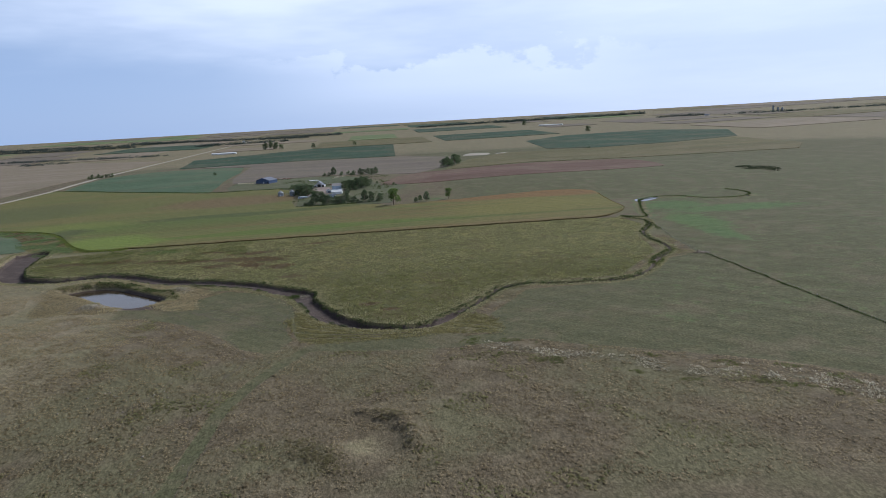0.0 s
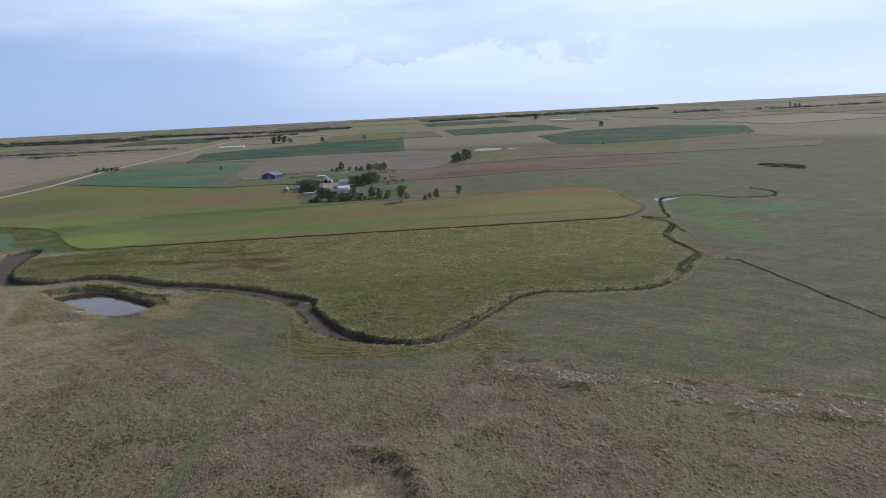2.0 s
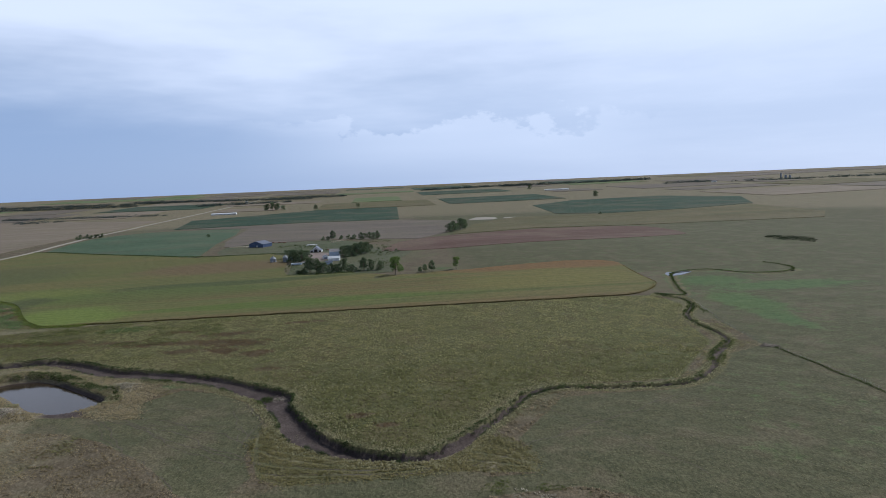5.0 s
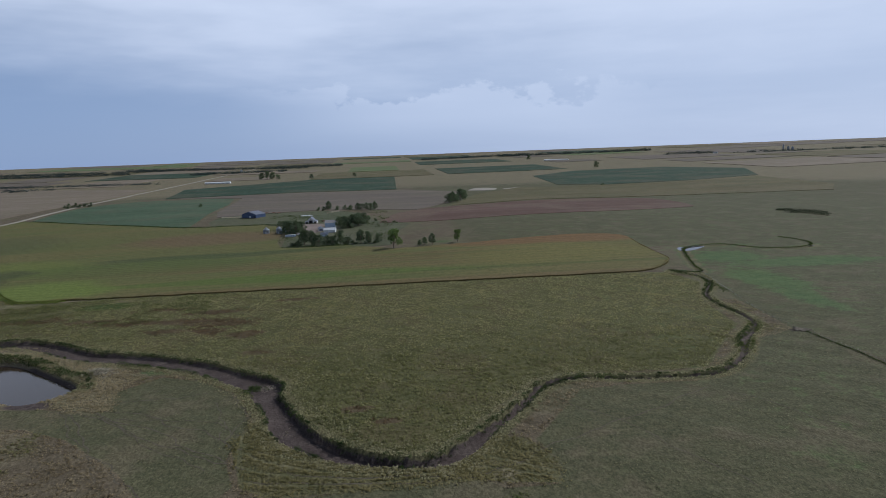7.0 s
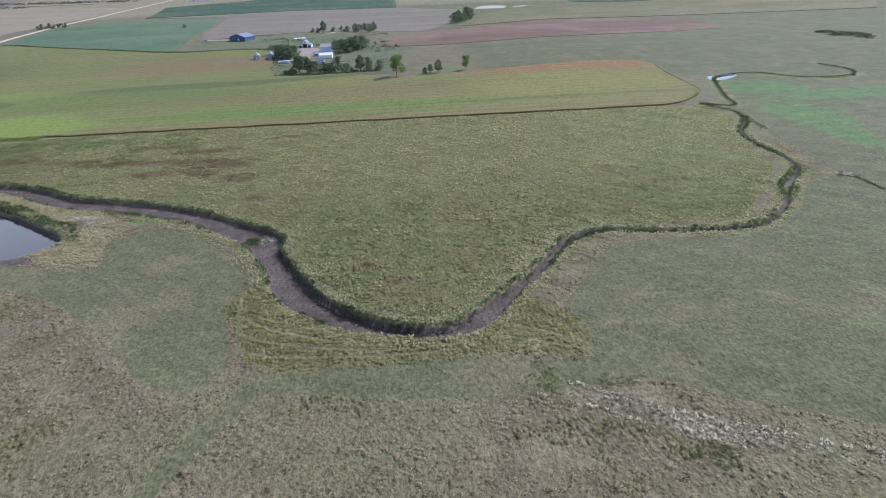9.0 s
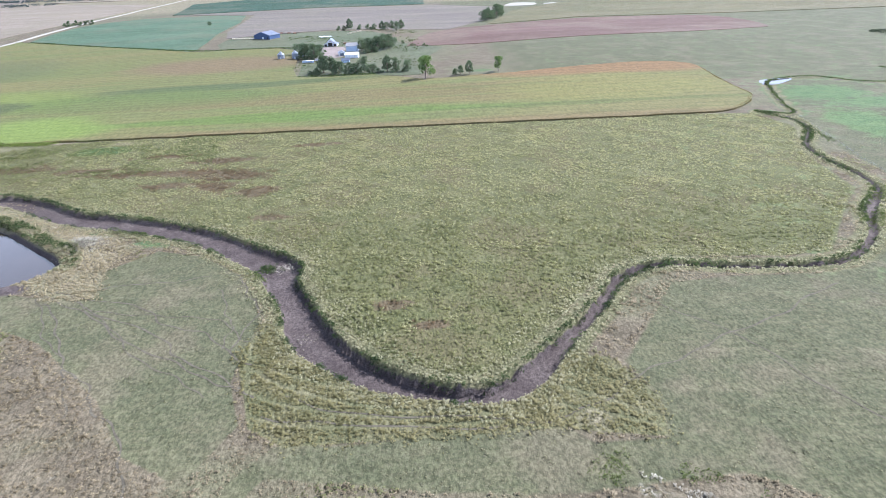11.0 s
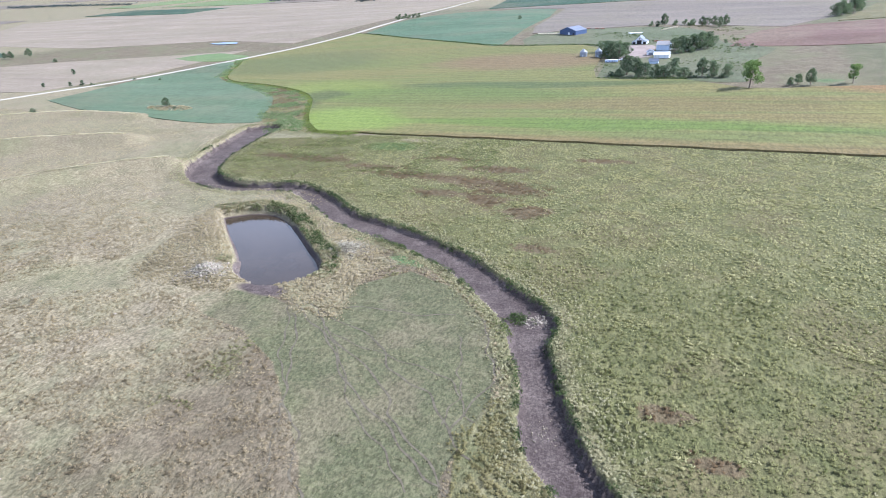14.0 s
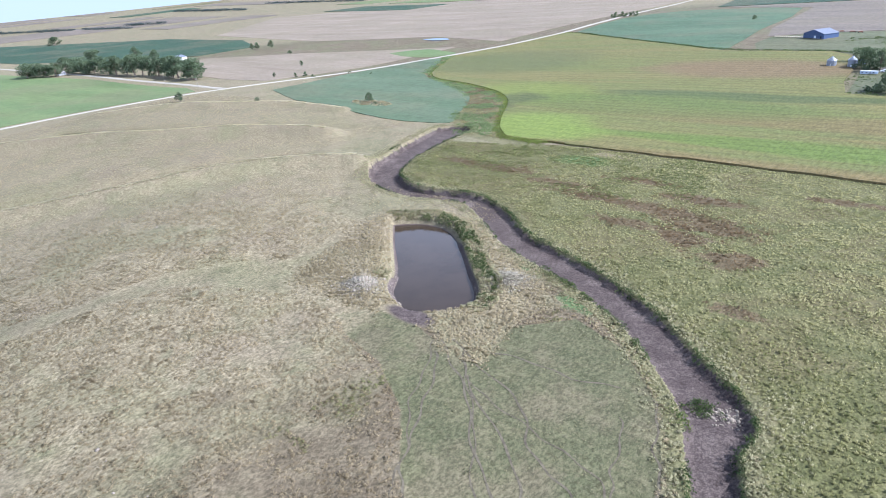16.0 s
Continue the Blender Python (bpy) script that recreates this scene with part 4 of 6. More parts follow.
def ribbon(name, line, half, high, mat, label, category="road", step=8.0):
    line = curved(line, 6)
    verts, faces = [], []
    for i, p in enumerate(line):
        a, b = line[max(0, i - 1)], line[min(len(line) - 1, i + 1)]
        d = Vector((b[0] - a[0], b[1] - a[1])).normalized()
        for s in (-1.35, -1, 0, 1, 1.35):
            x, y = p[0] - d.y * half * s, p[1] + d.x * half * s
            verts.append((x, y, ground_at(x, y) + (high + (0.1 if s == 0 else 0) if abs(s) <= 1 else -0.2)))
    for i in range(len(line) - 1):
        for k in range(4):
            faces.append((i * 5 + k, i * 5 + k + 1, i * 5 + k + 6, i * 5 + k + 5))
    ob = new(name, mesh_of(name, verts, faces, mat, True))
    return tagged(ob, label, category, kind="structure")


def trail(line, half, seed):
    """A narrow bare cow path that winds along a line."""
    pts = np.array(curved(line, 12))
    t = np.arange(len(pts))
    d = np.gradient(pts, axis=0)
    d /= np.linalg.norm(d, axis=1, keepdims=True)
    side = np.stack([-d[:, 1], d[:, 0]], 1)
    mid = pts + side * (0.7 * np.sin(t * 0.35 + seed) + 0.4 * np.sin(t * 0.83 + seed * 2))[:, None]
    w = half * (0.75 + 0.45 * np.sin(t * 0.6 + seed * 3) ** 2)
    rows = [mid + side * (w * k)[:, None] for k in (-1, 0, 1)]
    v = np.stack(rows, 1).reshape(-1, 2)
    z = land(v[:, 0], v[:, 1]) + 0.05
    z[1::3] -= 0.02
    n = len(pts)
    i = np.arange(n - 1) * 3
    faces = np.concatenate([np.stack([i, i + 1, i + 4, i + 3], 1), np.stack([i + 1, i + 2, i + 5, i + 4], 1)])
    ob = new("cow_path", mesh_of("cow_path", np.column_stack([v, z]), faces[:, ::-1], SOIL, True))
    tagged(ob, "narrow trodden cow path of bare soil", "path", kind="structure")


for k, line in enumerate(PATHS):
    trail(line, 0.24, k * 1.3)
for k, line in enumerate(([(-100, 305), (-88, 294), (-73, 276), (-58, 262), (-47, 254)], [(-97, 302), (-82, 293), (-63, 290), (-50, 284), (-43, 274)], [(-108, 305), (-100, 290), (-90, 276), (-80, 262), (-74, 246)], [(-58, 305), (-52, 292), (-49, 282), (-48, 272)],
                         [(-68, 232), (-75, 205), (-82, 185), (-96, 150)], [(60, 285), (75, 262), (84, 240), (92, 222)], [(120, 280), (130, 262), (138, 246)], [(-58, 210), (-57, 198), (-59, 182), (-59, 170), (-63, 161), (-67, 150)], [(-51, 160), (-52.5, 145), (-54, 130)])):
    trail(line, 0.18, 20 + k * 1.7)
ribbon("road", [(-680, -400), (-650, 100), (-630, 300), (-617, 386), (-603, 440), (-596, 500), (-592, 600), (-582, 677), (-570, 755), (-551, 832), (-524, 914), (-506, 1010), (-506, 1090), (-512, 1222), (-540, 1500), (-556, 1700), (-556, 2270), (-552, 2900), (-560, 3600)], 2.9, 0.45, GRAVEL, "straight pale gravel country road")
ribbon("farm_drive", [(-597, 536), (-640, 543), (-679, 551), (-766, 560), (-971, 563), (-1135, 559), (-1372, 545), (-1900, 520)], 2.8, 0.45, GRAVEL, "pale gravel side road to the farm")


# ---------------------------------------------------------------- grass and weeds, as stuff
RNG = np.random.default_rng(7)


def scatter(x0, x1, y0, y1, n):
    return RNG.uniform(x0, x1, n), RNG.uniform(y0, y1, n)


def tufts(name, x, y, width, height, blades, mat, label, category="grass", lean=0.55, sink=0.06):
    """Grass tufts: each is a fan of blades that spring from one root."""
    n = len(x)
    z = land(x, y) - sink
    size = np.clip(RNG.lognormal(-0.03, 0.26, n), 0.45, 1.8) * np.clip(1 + 0.26 * rough_noise(x, y, 2.3, 1.0, 3) + 0.16 * rough_noise(x, y, 12.0, 4.0), 0.5, 1.7)
    a = RNG.uniform(0, 2 * np.pi, (n, 1)) + np.arange(blades)[None, :] * (2 * np.pi / blades) + RNG.uniform(-0.4, 0.4, (n, blades))
    out = RNG.uniform(0.25, 1.0, (n, blades)) * width * size[:, None] * 0.5
    up = RNG.uniform(0.55, 1.0, (n, blades)) * height * size[:, None] * (1.15 - lean * out / (width * size[:, None]))
    half = RNG.uniform(0.07, 0.15, (n, blades)) * width * size[:, None]
    cx, cy = x[:, None] + np.cos(a) * out, y[:, None] + np.sin(a) * out
    tip1 = np.stack([cx - np.sin(a) * half, cy + np.cos(a) * half, z[:, None] + up], 2)
    tip2 = np.stack([cx + np.sin(a) * half, cy - np.cos(a) * half, z[:, None] + up * RNG.uniform(0.6, 1.0, (n, blades))], 2)
    root = np.stack([x, y, z], 1)[:, None, :]
    verts = np.concatenate([root, tip1, tip2], 1)
    k = 1 + 2 * blades
    base = (np.arange(n) * k)[:, None]
    b = np.arange(blades)[None, :]
    faces = np.stack([np.broadcast_to(base, (n, blades)), base + 1 + blades + b, base + 1 + b], 2).reshape(-1, 3)
    me = mesh_of(name, verts.reshape(-1, 3), faces, mat, True)
    slope = np.stack([rise(x - 1, y) - rise(x + 1, y), rise(x, y - 1) - rise(x, y + 1), np.full(n, 2.0)], 1)[:, None, :]
    lift = np.concatenate([np.zeros((n, 1, 3)), tip1 - root, tip2 - root], 1) * np.array([0.8, 0.8, 0.0]) + 0.4 * width * slope
    me.normals_split_custom_set_from_vertices((lift / np.linalg.norm(lift, axis=2, keepdims=True)).reshape(-1, 3).tolist())
    return tagged(new(name, me), label, category, kind="stuff")


def clumps(name, x, y, width, height, leaves, leaf, mat, label, category="weeds", z=None):
    """Leafy clumps: small leaf faces on and in a dome."""
    n = len(x)
    z = land(x, y) if z is None else z
    size = RNG.uniform(0.6, 1.4, (n, 1))
    a, r = RNG.uniform(0, 2 * np.pi, (n, leaves)), np.sqrt(RNG.uniform(0, 1, (n, leaves)))
    h = np.sqrt(np.clip(1 - 0.85 * r * r, 0, 1)) * RNG.uniform(0.45, 1.0, (n, leaves))
    c = np.stack([x[:, None] + np.cos(a) * r * width / 2 * size, y[:, None] + np.sin(a) * r * width / 2 * size, z[:, None] + h * height * size], 2)
    u, v = RNG.normal(0, 1, (n, leaves, 3)), RNG.normal(0, 1, (n, leaves, 3))
    u /= np.linalg.norm(u, axis=2, keepdims=True)
    v -= u * np.sum(u * v, axis=2, keepdims=True)
    v /= np.linalg.norm(v, axis=2, keepdims=True)
    s = leaf * RNG.uniform(0.6, 1.3, (n, leaves, 1))
    verts = np.stack([c - u * s, c - v * s * 0.6, c + u * s, c + v * s * 0.6], 2).reshape(-1, 3)
    faces = np.arange(len(verts)).reshape(-1, 4)
    return tagged(new(name, mesh_of(name, verts, faces, mat)), label, category, kind="stuff")


def heap2(cx, cy, sx, sy, n):
    return np.stack([RNG.normal(cx, sx, n), RNG.normal(cy, sy, n)])


def patchy(x, y, size, seed, cut):
    return 1.3 * rough_noise(x, y, size * 1.8, seed) > cut


def grow():
    # the meadow inside the bend
    x, y = scatter(-250, 200, 252, 495, 150000)
    gap = creek_gap(x, y)
    ok = (inside(LUSH, x, y) > 1) & (gap > 1.2)
    x, y = x[ok], y[ok]
    red = np.zeros(len(x))
    for hx, hy, sx, sy in REDDISH:
        red = np.maximum(red, np.exp(-0.5 * (((x - hx) / sx) ** 2 + ((y - hy) / sy) ** 2)))
    k = (red + 0.35 * ripple(x, y, 4.0, 3.0) > RNG.uniform(0.3, 0.85, len(x))) & (red > 0.2)
    tufts("russet_weeds", x[k], y[k], 0.9, 0.40, 5, RUSSET, "russet dying weeds in the meadow", "weeds")
    x, y = x[~k], y[~k]
    k = RNG.uniform(0, 1, len(x)) < 0.9 * smooth((y - 310) / 90) * smooth((x + 190) / 60)
    tufts("meadow_grass", x[~k], y[~k], 0.8, np.where(y[~k] > 350, 0.36, 0.46)[:, None], 6, MEADOW, "thick olive-green meadow grass in tussocks")
    tufts("cured_grass", x[k], y[k], 0.85, 0.38, 5, CURED, "pale yellow-green grass gone to seed in the meadow")
    k = patchy(x, y, 6.0, 8.0, 0.75)
    tufts("pale_meadow_grass", x[k] + 0.5, y[k], 0.8, 0.36, 6, CURED, "pale seeding grass in the meadow")
    x, y = scatter(-245, -95, 425, 490, 6500)
    ok = (patchy(x, y, 8.0, 7.0, 0.3) | (np.hypot((x + 160) / 17, (y - 468) / 8) < 1)) & (creek_gap(x, y) > 3) & (inside(LUSH, x, y) > 0)
    clumps("wet_weeds", x[ok], y[ok], 1.1, 0.35, 9, 0.17, GREEN_WEED, "green weeds in the damp corner of the meadow")
    x, y = scatter(-60, 170, 260, 480, 2200)
    ok = (inside(LUSH, x, y) > 3) & patchy(x, y, 9.0, 2.5, 0.3)
    clumps("meadow_weeds", x[ok], y[ok], 0.9, 0.3, 8, 0.15, GREEN_WEED, "low dark weeds among the meadow grass")
    # dry pasture on the near hills
    x, y = scatter(-330, 260, 118, 400, 240000)
    ok = (inside(MOWN_EAST, x, y) < 0) & (inside(MOWN_WEST, x, y) < 0) & (inside(LUSH, x, y) < 0) & (inside(APRON, x, y) < 0) & (inside(POND_APRON, x, y) < 0) & (inside(MOWN_NORTH_WEST, x, y) < 0) & (creek_gap(x, y) > 3)
    x, y = x[ok], y[ok]
    thin = smooth((x + 330) / 130) * np.where(x < -120, smooth((400 - y) / 100), 1)
    k = patchy(x, y, 5.0, 1.0, -0.7) & (RNG.uniform(0, 1, len(x)) < thin) & (along(TRACKS[0], x, y) > 2.4) & (inside(SWATH, x, y) < 0) & (np.hypot((x + 6) / 8, (y - 151) / 9) > 1) & (rough_noise(x, y, 14.0, 2.0) > -0.95)
    pale = RNG.uniform(0, 1, len(x)) < 0.9 * smooth((-25 - x) / 80)
    tufts("dry_grass", x[k & ~pale], y[k & ~pale], 0.9, 0.27, 5, DRY, "dry brown prairie grass in patches")
    tufts("straw_grass", x[k & pale], y[k & pale], 0.9, 0.27, 5, HILL_STRAW, "straw-coloured prairie grass on the hillside")
    k = patchy(x, y, 9.0, 5.0, 0.75) & (x > -110) & (along(TRACKS[0], x, y) > 1.9)
    tufts("green_tussocks", x[k], y[k] + 0.4, 0.9, 0.26, 7, MEADOW, "green tussocks among dry grass")
    # the western hills, farther off
    x, y = scatter(-600, -300, 180, 500, 90000)
    ok = ((x > -330) & (y > 400) | (x < -330)) & (inside([(-520, 540), (-442, 508), (-330, 497), (-278, 509), (-260, 560)], x, y) < 0) & (x > -570 - (y - 200) * 0.05)
    for spur, high, reach in RIDGES[:5]:
        ok = ok & (along(spur, x, y) > (2.2 if high > 0 else 4.5))
    tufts("straw_grass", x[ok], y[ok], 1.0, 0.22, 3, STRAW, "pale straw-coloured grass on the western hills")
    for spur, high, reach in RIDGES[:5]:
        e = np.array(curved(spur, 6))
        t = RNG.uniform(0, len(e) - 1.001, 6500)
        i = t.astype(int)
        p = e[i] + (e[i + 1] - e[i]) * (t - i)[:, None] + RNG.normal(0, 0.9 if high > 0 else 4.0, (len(t), 2))
        if high > 0:
            tufts("crest_grass", p[:, 0], p[:, 1], 0.95, 0.22, 4, BLEACHED, "bleached grass along the crest of a spur")
        else:
            # dark blades add the shade of the draw
            tufts("draw_grass", p[:, 0], p[:, 1], 0.9, 0.22, 4, HILL_WEED, "green grass in the draw between spurs, darkened as shade")
    x, y = scatter(-330, -150, 150, 400, 26000)
    ok = (inside(MOWN_WEST, x, y) < 0) & (inside(POND_APRON, x, y) < 0) & patchy(x, y, 9.0, 6.5, -0.6) & (inside(SWATH, x, y) < 0)
    tufts("straw_grass", x[ok], y[ok], 0.85, 0.26, 4, STRAW, "pale straw-coloured grass on the hillside")
    # rank growth in the swale between the fields
    x, y = scatter(-560, -220, 490, 840, 90000)
    ok = inside(SWALE, x, y) > RNG.normal(0, 1.5, len(x))
    x, y = x[ok], y[ok]
    k = patchy(x, y, 9.0, 1.5, -0.1)
    clumps("swale_weeds", x[k], y[k], 1.7, 0.6, 9, 0.26, SWALE_WEED, "rank green weeds in the swale between fields")
    q = ~k & patchy(x, y, 12.0, 3.3, 0.25)
    tufts("swale_russet", x[q], y[q], 1.2, 0.4, 5, RUSSET, "russet dying weeds in the swale", "weeds")
    k = k | q
    tufts("swale_grass", x[~k], y[~k], 1.2, 0.4, 5, ROUGH, "olive grass in the swale between fields")
    # banks
    x, y = scatter(-290, 215, 236, 505, 330000)
    gap = creek_gap(x, y)
    bend = (inside(LUSH, x, y) > 0) & (x > -60) & (x < 130)
    ok = (gap > 0.7) & (gap < 13) & (RNG.uniform(0, 1, len(x)) < 1.2 - gap / np.where(bend, 11, np.where((inside(LUSH, x, y) > 0) | (x < 40), 7, 3.5)))
    x, y = x[ok], y[ok]
    tufts("bank_grass", x, y, 0.75, 0.45, 6, TALL, "tall pale grass along the creek banks")
    x, y = scatter(-290, 225, 236, 505, 240000)
    gap = creek_gap(x, y)
    inner = (inside(LUSH, x, y) > -7) & (gap > 0.0) & (gap < np.where(x > 100, 1.5, 1.25))
    ok = (inner & patchy(x, y, 2.2, 2.0, -0.35)) | ((gap > 0.2) & (gap < np.where(x > 100, 0.5, 1.4)) & patchy(x, y, 7.0, 2.0, 0.1))
    clumps("bank_weeds", x[ok], y[ok], 1.6, 1.1, 16, 0.20, WEED, "dark green leafy weeds at the creek's edge")
    x, y = np.concatenate([heap2(-46, 314, 2.2, 2.6, 90), heap2(154, 328, 5, 6, 260), heap2(172, 350, 5, 7, 200), heap2(-95, 352, 9, 3, 160)], 1)
    gap = creek_gap(x, y)
    ok = (gap > -0.8) & (gap < 2.6)
    clumps("bank_weeds", x[ok], y[ok], 1.2, 1.0, 14, 0.18, GREEN_WEED, "clump of green weeds beside the creek")
    x, y = scatter(-65, 60, 228, 300, 44000)
    ok = (inside(APRON, x, y) > RNG.normal(0.5, 1.5, len(x))) & (creek_gap(x, y) > 1) & (np.minimum.reduce([along(l, x, y) for l in TRAMPLED]) > 0.55)
    tufts("rough_grass", x[ok], y[ok], 0.75, 0.34, 6, ROUGH, "rough uncut grass beside the creek")
    # the dry rim of the pond
    x, y = scatter(-192, -88, 298, 380, 24000)
    ok = (inside(POND_APRON, x, y) > RNG.normal(0, 1.2, len(x))) & (inside(POND, x, y) < -1.5) & (creek_gap(x, y) > 2) & (np.hypot(x + 146, y - 313.5) > 4.6) & (np.hypot(x + 112, y - 343) > 4.0) & (np.hypot(x + 124, (y - 309) * 1.5) > 8)
    tufts("straw_grass", x[ok], y[ok], 0.8, 0.42, 6, STRAW, "straw-coloured grass round the pond")
    x, y = scatter(-190, -105, 305, 385, 13000)
    p = inside(POND, x, y)
    ok = (p < -1.4) & (p > -6.5) & ((x > -150) & (y > 326) | (y > 366)) & (x + y > 195) & patchy(x, y, 3.0, 4.0, -0.2)
    k = (p < -1.2) & (p > -8) & ((x > -150) & (y > 322) | (y > 364)) & (creek_gap(x, y) > 1)
    tufts("pond_grass", x[k], y[k], 1.0, 0.7, 6, TALL, "tall pale grass on the pond's bank")
    clumps("pond_weeds", x[ok], y[ok], 1.3, 0.9, 14, 0.2, WEED, "green weeds on the pond's bank")
    x, y = heap2(-146, 313.5, 3.6, 2.9, 700)
    tufts("dead_stalks", x, y, 0.8, 0.4, 4, DEAD, "pale dead brush on the stone heap", "stalks", lean=0.9)
    x, y = heap2(-112, 343, 3.2, 3.2, 900)
    tufts("dead_stalks", x, y, 0.8, 0.5, 4, DEAD, "brown dead stalks on the heap beside the pond", "stalks", lean=0.9)
    x, y = heap2(-46.5, 319, 1.9, 1.5, 60)
    clumps("crossing_weeds", x, y, 1.2, 1.1, 18, 0.18, WEED, "green weeds at the stone crossing")
    # dead stalks in a line across the near slope
    x, y = scatter(20, 180, 130, 245, 40000)
    gap = along(LITTER, x, y)
    ok = (gap > 3.5) & (gap < 10) & patchy(x, y, 5.0, 9.0, 0.45)
    clumps("slope_weeds", x[ok], y[ok], 1.0, 0.35, 6, 0.16, GREEN_WEED, "low green weeds beside the dead stalks")
    ok = (gap < 4 + 3 * smooth((x - 80) / 40)) & patchy(x, y, 3.0, 3.0, 0.0)
    tufts("dead_stalks", x[ok], y[ok], 1.0, 0.45, 4, DEAD, "bleached dead stalks lying on the slope", "stalks", lean=0.9)
    x, y = scatter(-405, -350, 515, 552, 2600)
    ok = ((x + 378) / 20) ** 2 + ((y - 533) / 10) ** 2 < 1
    tufts("islet_grass", x[ok], y[ok], 1.2, 0.8, 5, STRAW, "straw-coloured grass on the islet in the cover crop")
    # short tufts left standing on the grazed ground
    x, y = scatter(-185, 330, 140, 420, 60000)
    ok = ((inside(MOWN_EAST, x, y) > 0) | (inside(MOWN_WEST, x, y) > 0) | (inside(MOWN_NORTH_WEST, x, y) > 0)) & (creek_gap(x, y) > 3) & patchy(x, y, 8.0, 6.0, -0.5)
    tufts("grazed_tufts", x[ok], y[ok], 0.6, 0.18, 5, GRAZED, "short olive tufts on grazed ground")
    # the field's ragged edge towards the meadow
    edge = CROP_EDGE[:16]
    t = RNG.uniform(0, len(edge) - 1.001, 4600)
    i = t.astype(int)
    e = np.array(edge)
    p = e[i] + (e[i + 1] - e[i]) * (t - i)[:, None] + RNG.normal(0, 0.5, (len(t), 2)) + np.array([0, 0.8])
    clumps("soybean_plants", p[:, 0], p[:, 1], 1.1, 0.95, 8, 0.19, BEAN, "ripe brown soybean plants at the field's edge", "crop plants")
    e = np.array(CROP_EDGE[-9:] + CROP_EDGE[:3])
    t = RNG.uniform(0, len(e) - 1.001, 4200)
    i = t.astype(int)
    p = e[i] + (e[i + 1] - e[i]) * (t - i)[:, None] + RNG.normal(0, 2.2, (len(t), 2))
    clumps("soybean_plants", p[:, 0], p[:, 1], 1.8, 0.75, 8, 0.28, GREEN_BEAN, "bright green soybean plants along the swale", "crop plants")
    # dark weeds on the flank of the scraped hollow
    x, y = heap2(-21, 148, 3.0, 6.0, 500)
    x = x + (148 - y) * 0.55
    tufts("hill_weeds", x, y, 0.8, 0.4, 6, HILL_WEED, "dark rank grass beside the scraped hollow", "weeds")
    x, y = scatter(-14, 10, 140, 176, 2600)
    gap = along(SCARP, x, y)
    ok = (gap < 2.4) & patchy(x, y, 2.5, 6.0, 0.0)
    tufts("scarp_grass", x[ok], y[ok], 0.7, 0.32, 6, HILL_WEED, "dark grass clinging to the scraped bank")
    # along the fence, round the stream and in a dark patch of pasture
    y = RNG.uniform(100, 341, 1200)
    clumps("fence_weeds", 190 + RNG.normal(0, 0.25, 1200), y, 0.8, 0.5, 8, 0.16, WEED, "dark weeds under the fence")
    l = np.array(STREAM)[:, :2]
    t = RNG.uniform(0, len(l) - 1.001, 1500)
    i = t.astype(int)
    p = l[i] + (l[i + 1] - l[i]) * (t - i)[:, None] + RNG.normal(0, 0.5, (len(t), 2)) + np.array([0.0, 1.2])
    clumps("stream_weeds", p[:, 0], p[:, 1], 1.1, 0.9, 10, 0.2, WEED, "dark weeds along the winding stream")
    x, y = scatter(440, 530, 690, 800, 1700)
    ok = ((x - 486) / 19) ** 2 + ((y - 745) / 34) ** 2 < 1 + 0.6 * ripple(x, y, 9)
    clumps("slough_reeds", x[ok], y[ok], 2.4, 1.5, 12, 0.40, DARK_CLUMP, "dark leafy clumps in a patch of the far pasture", "reeds")
    hedge = [(-497, 1020), (-452, 1001), (-366, 938), (-240, 850), (-200, 833), (-128, 831), (-104, 822)]
    x, y = scatter(-500, -100, 815, 1025, 60000)
    ok = np.abs(along(hedge, x, y)) < 1.6
    clumps("hedge_weeds", x[ok], y[ok], 2.0, 1.5, 10, 0.34, WEED, "dark weeds along the field boundary")
    x, y = scatter(-130, 20, 662, 985, 2600)
    ok = patchy(x, y, 14.0, 9.0, 0.35) & (inside([(-88, 745), (-88, 825), (-60, 832), (-38, 800), (-36, 745)], x, y) < 2)
    clumps("yard_weeds", x[ok], y[ok], 2.2, 0.9, 12, 0.32, WEED, "rank green weeds round the farmstead")
    x, y = scatter(-110, 25, 652, 668, 700)
    ok = np.abs(along([(-86, 664), (-25, 654), (14, 622)], x, y)) < 2.2
    clumps("yard_weeds", x[ok], y[ok], 2.4, 1.6, 14, 0.34, WEED, "rank green weeds under the trees")
    x, y = scatter(190, 235, 415, 480, 2600)
    ok = np.abs(along([(196, 478), (206, 456), (198, 414), (186, 372), (188, 343)], x, y)) < 2.0
    clumps("ditch_weeds", x[ok], y[ok], 1.2, 0.7, 10, 0.2, WEED, "dark weeds along the ditch")


grow()


# ---------------------------------------------------------------- stones
def stones(name, x, y, size, label, category="stones", flat=0.7, mat=STONE):
    bm = bmesh.new()
    bmesh.ops.create_icosphere(bm, subdivisions=1, radius=1)
    co = np.array([v.co for v in bm.verts])
    fa = np.array([[v.index for v in f.verts] for f in bm.faces])
    bm.free()
    n = len(x)
    z = land(x, y)
    s = size * RNG.lognormal(0, 0.4, (n, 1, 1))
    verts = co[None] * (1 + RNG.normal(0, 0.16, (n, len(co), 1))) * s * np.array([1, 1, flat]) * RNG.uniform(0.7, 1.3, (n, 1, 3))
    verts = verts + np.stack([x, y, z + size * 0.2], 1)[:, None]
    faces = fa[None] + (np.arange(n) * len(co))[:, None, None]
    return tagged(new(name, mesh_of(name, verts.reshape(-1, 3), faces.reshape(-1, 3), mat)), label, category, kind="stuff")


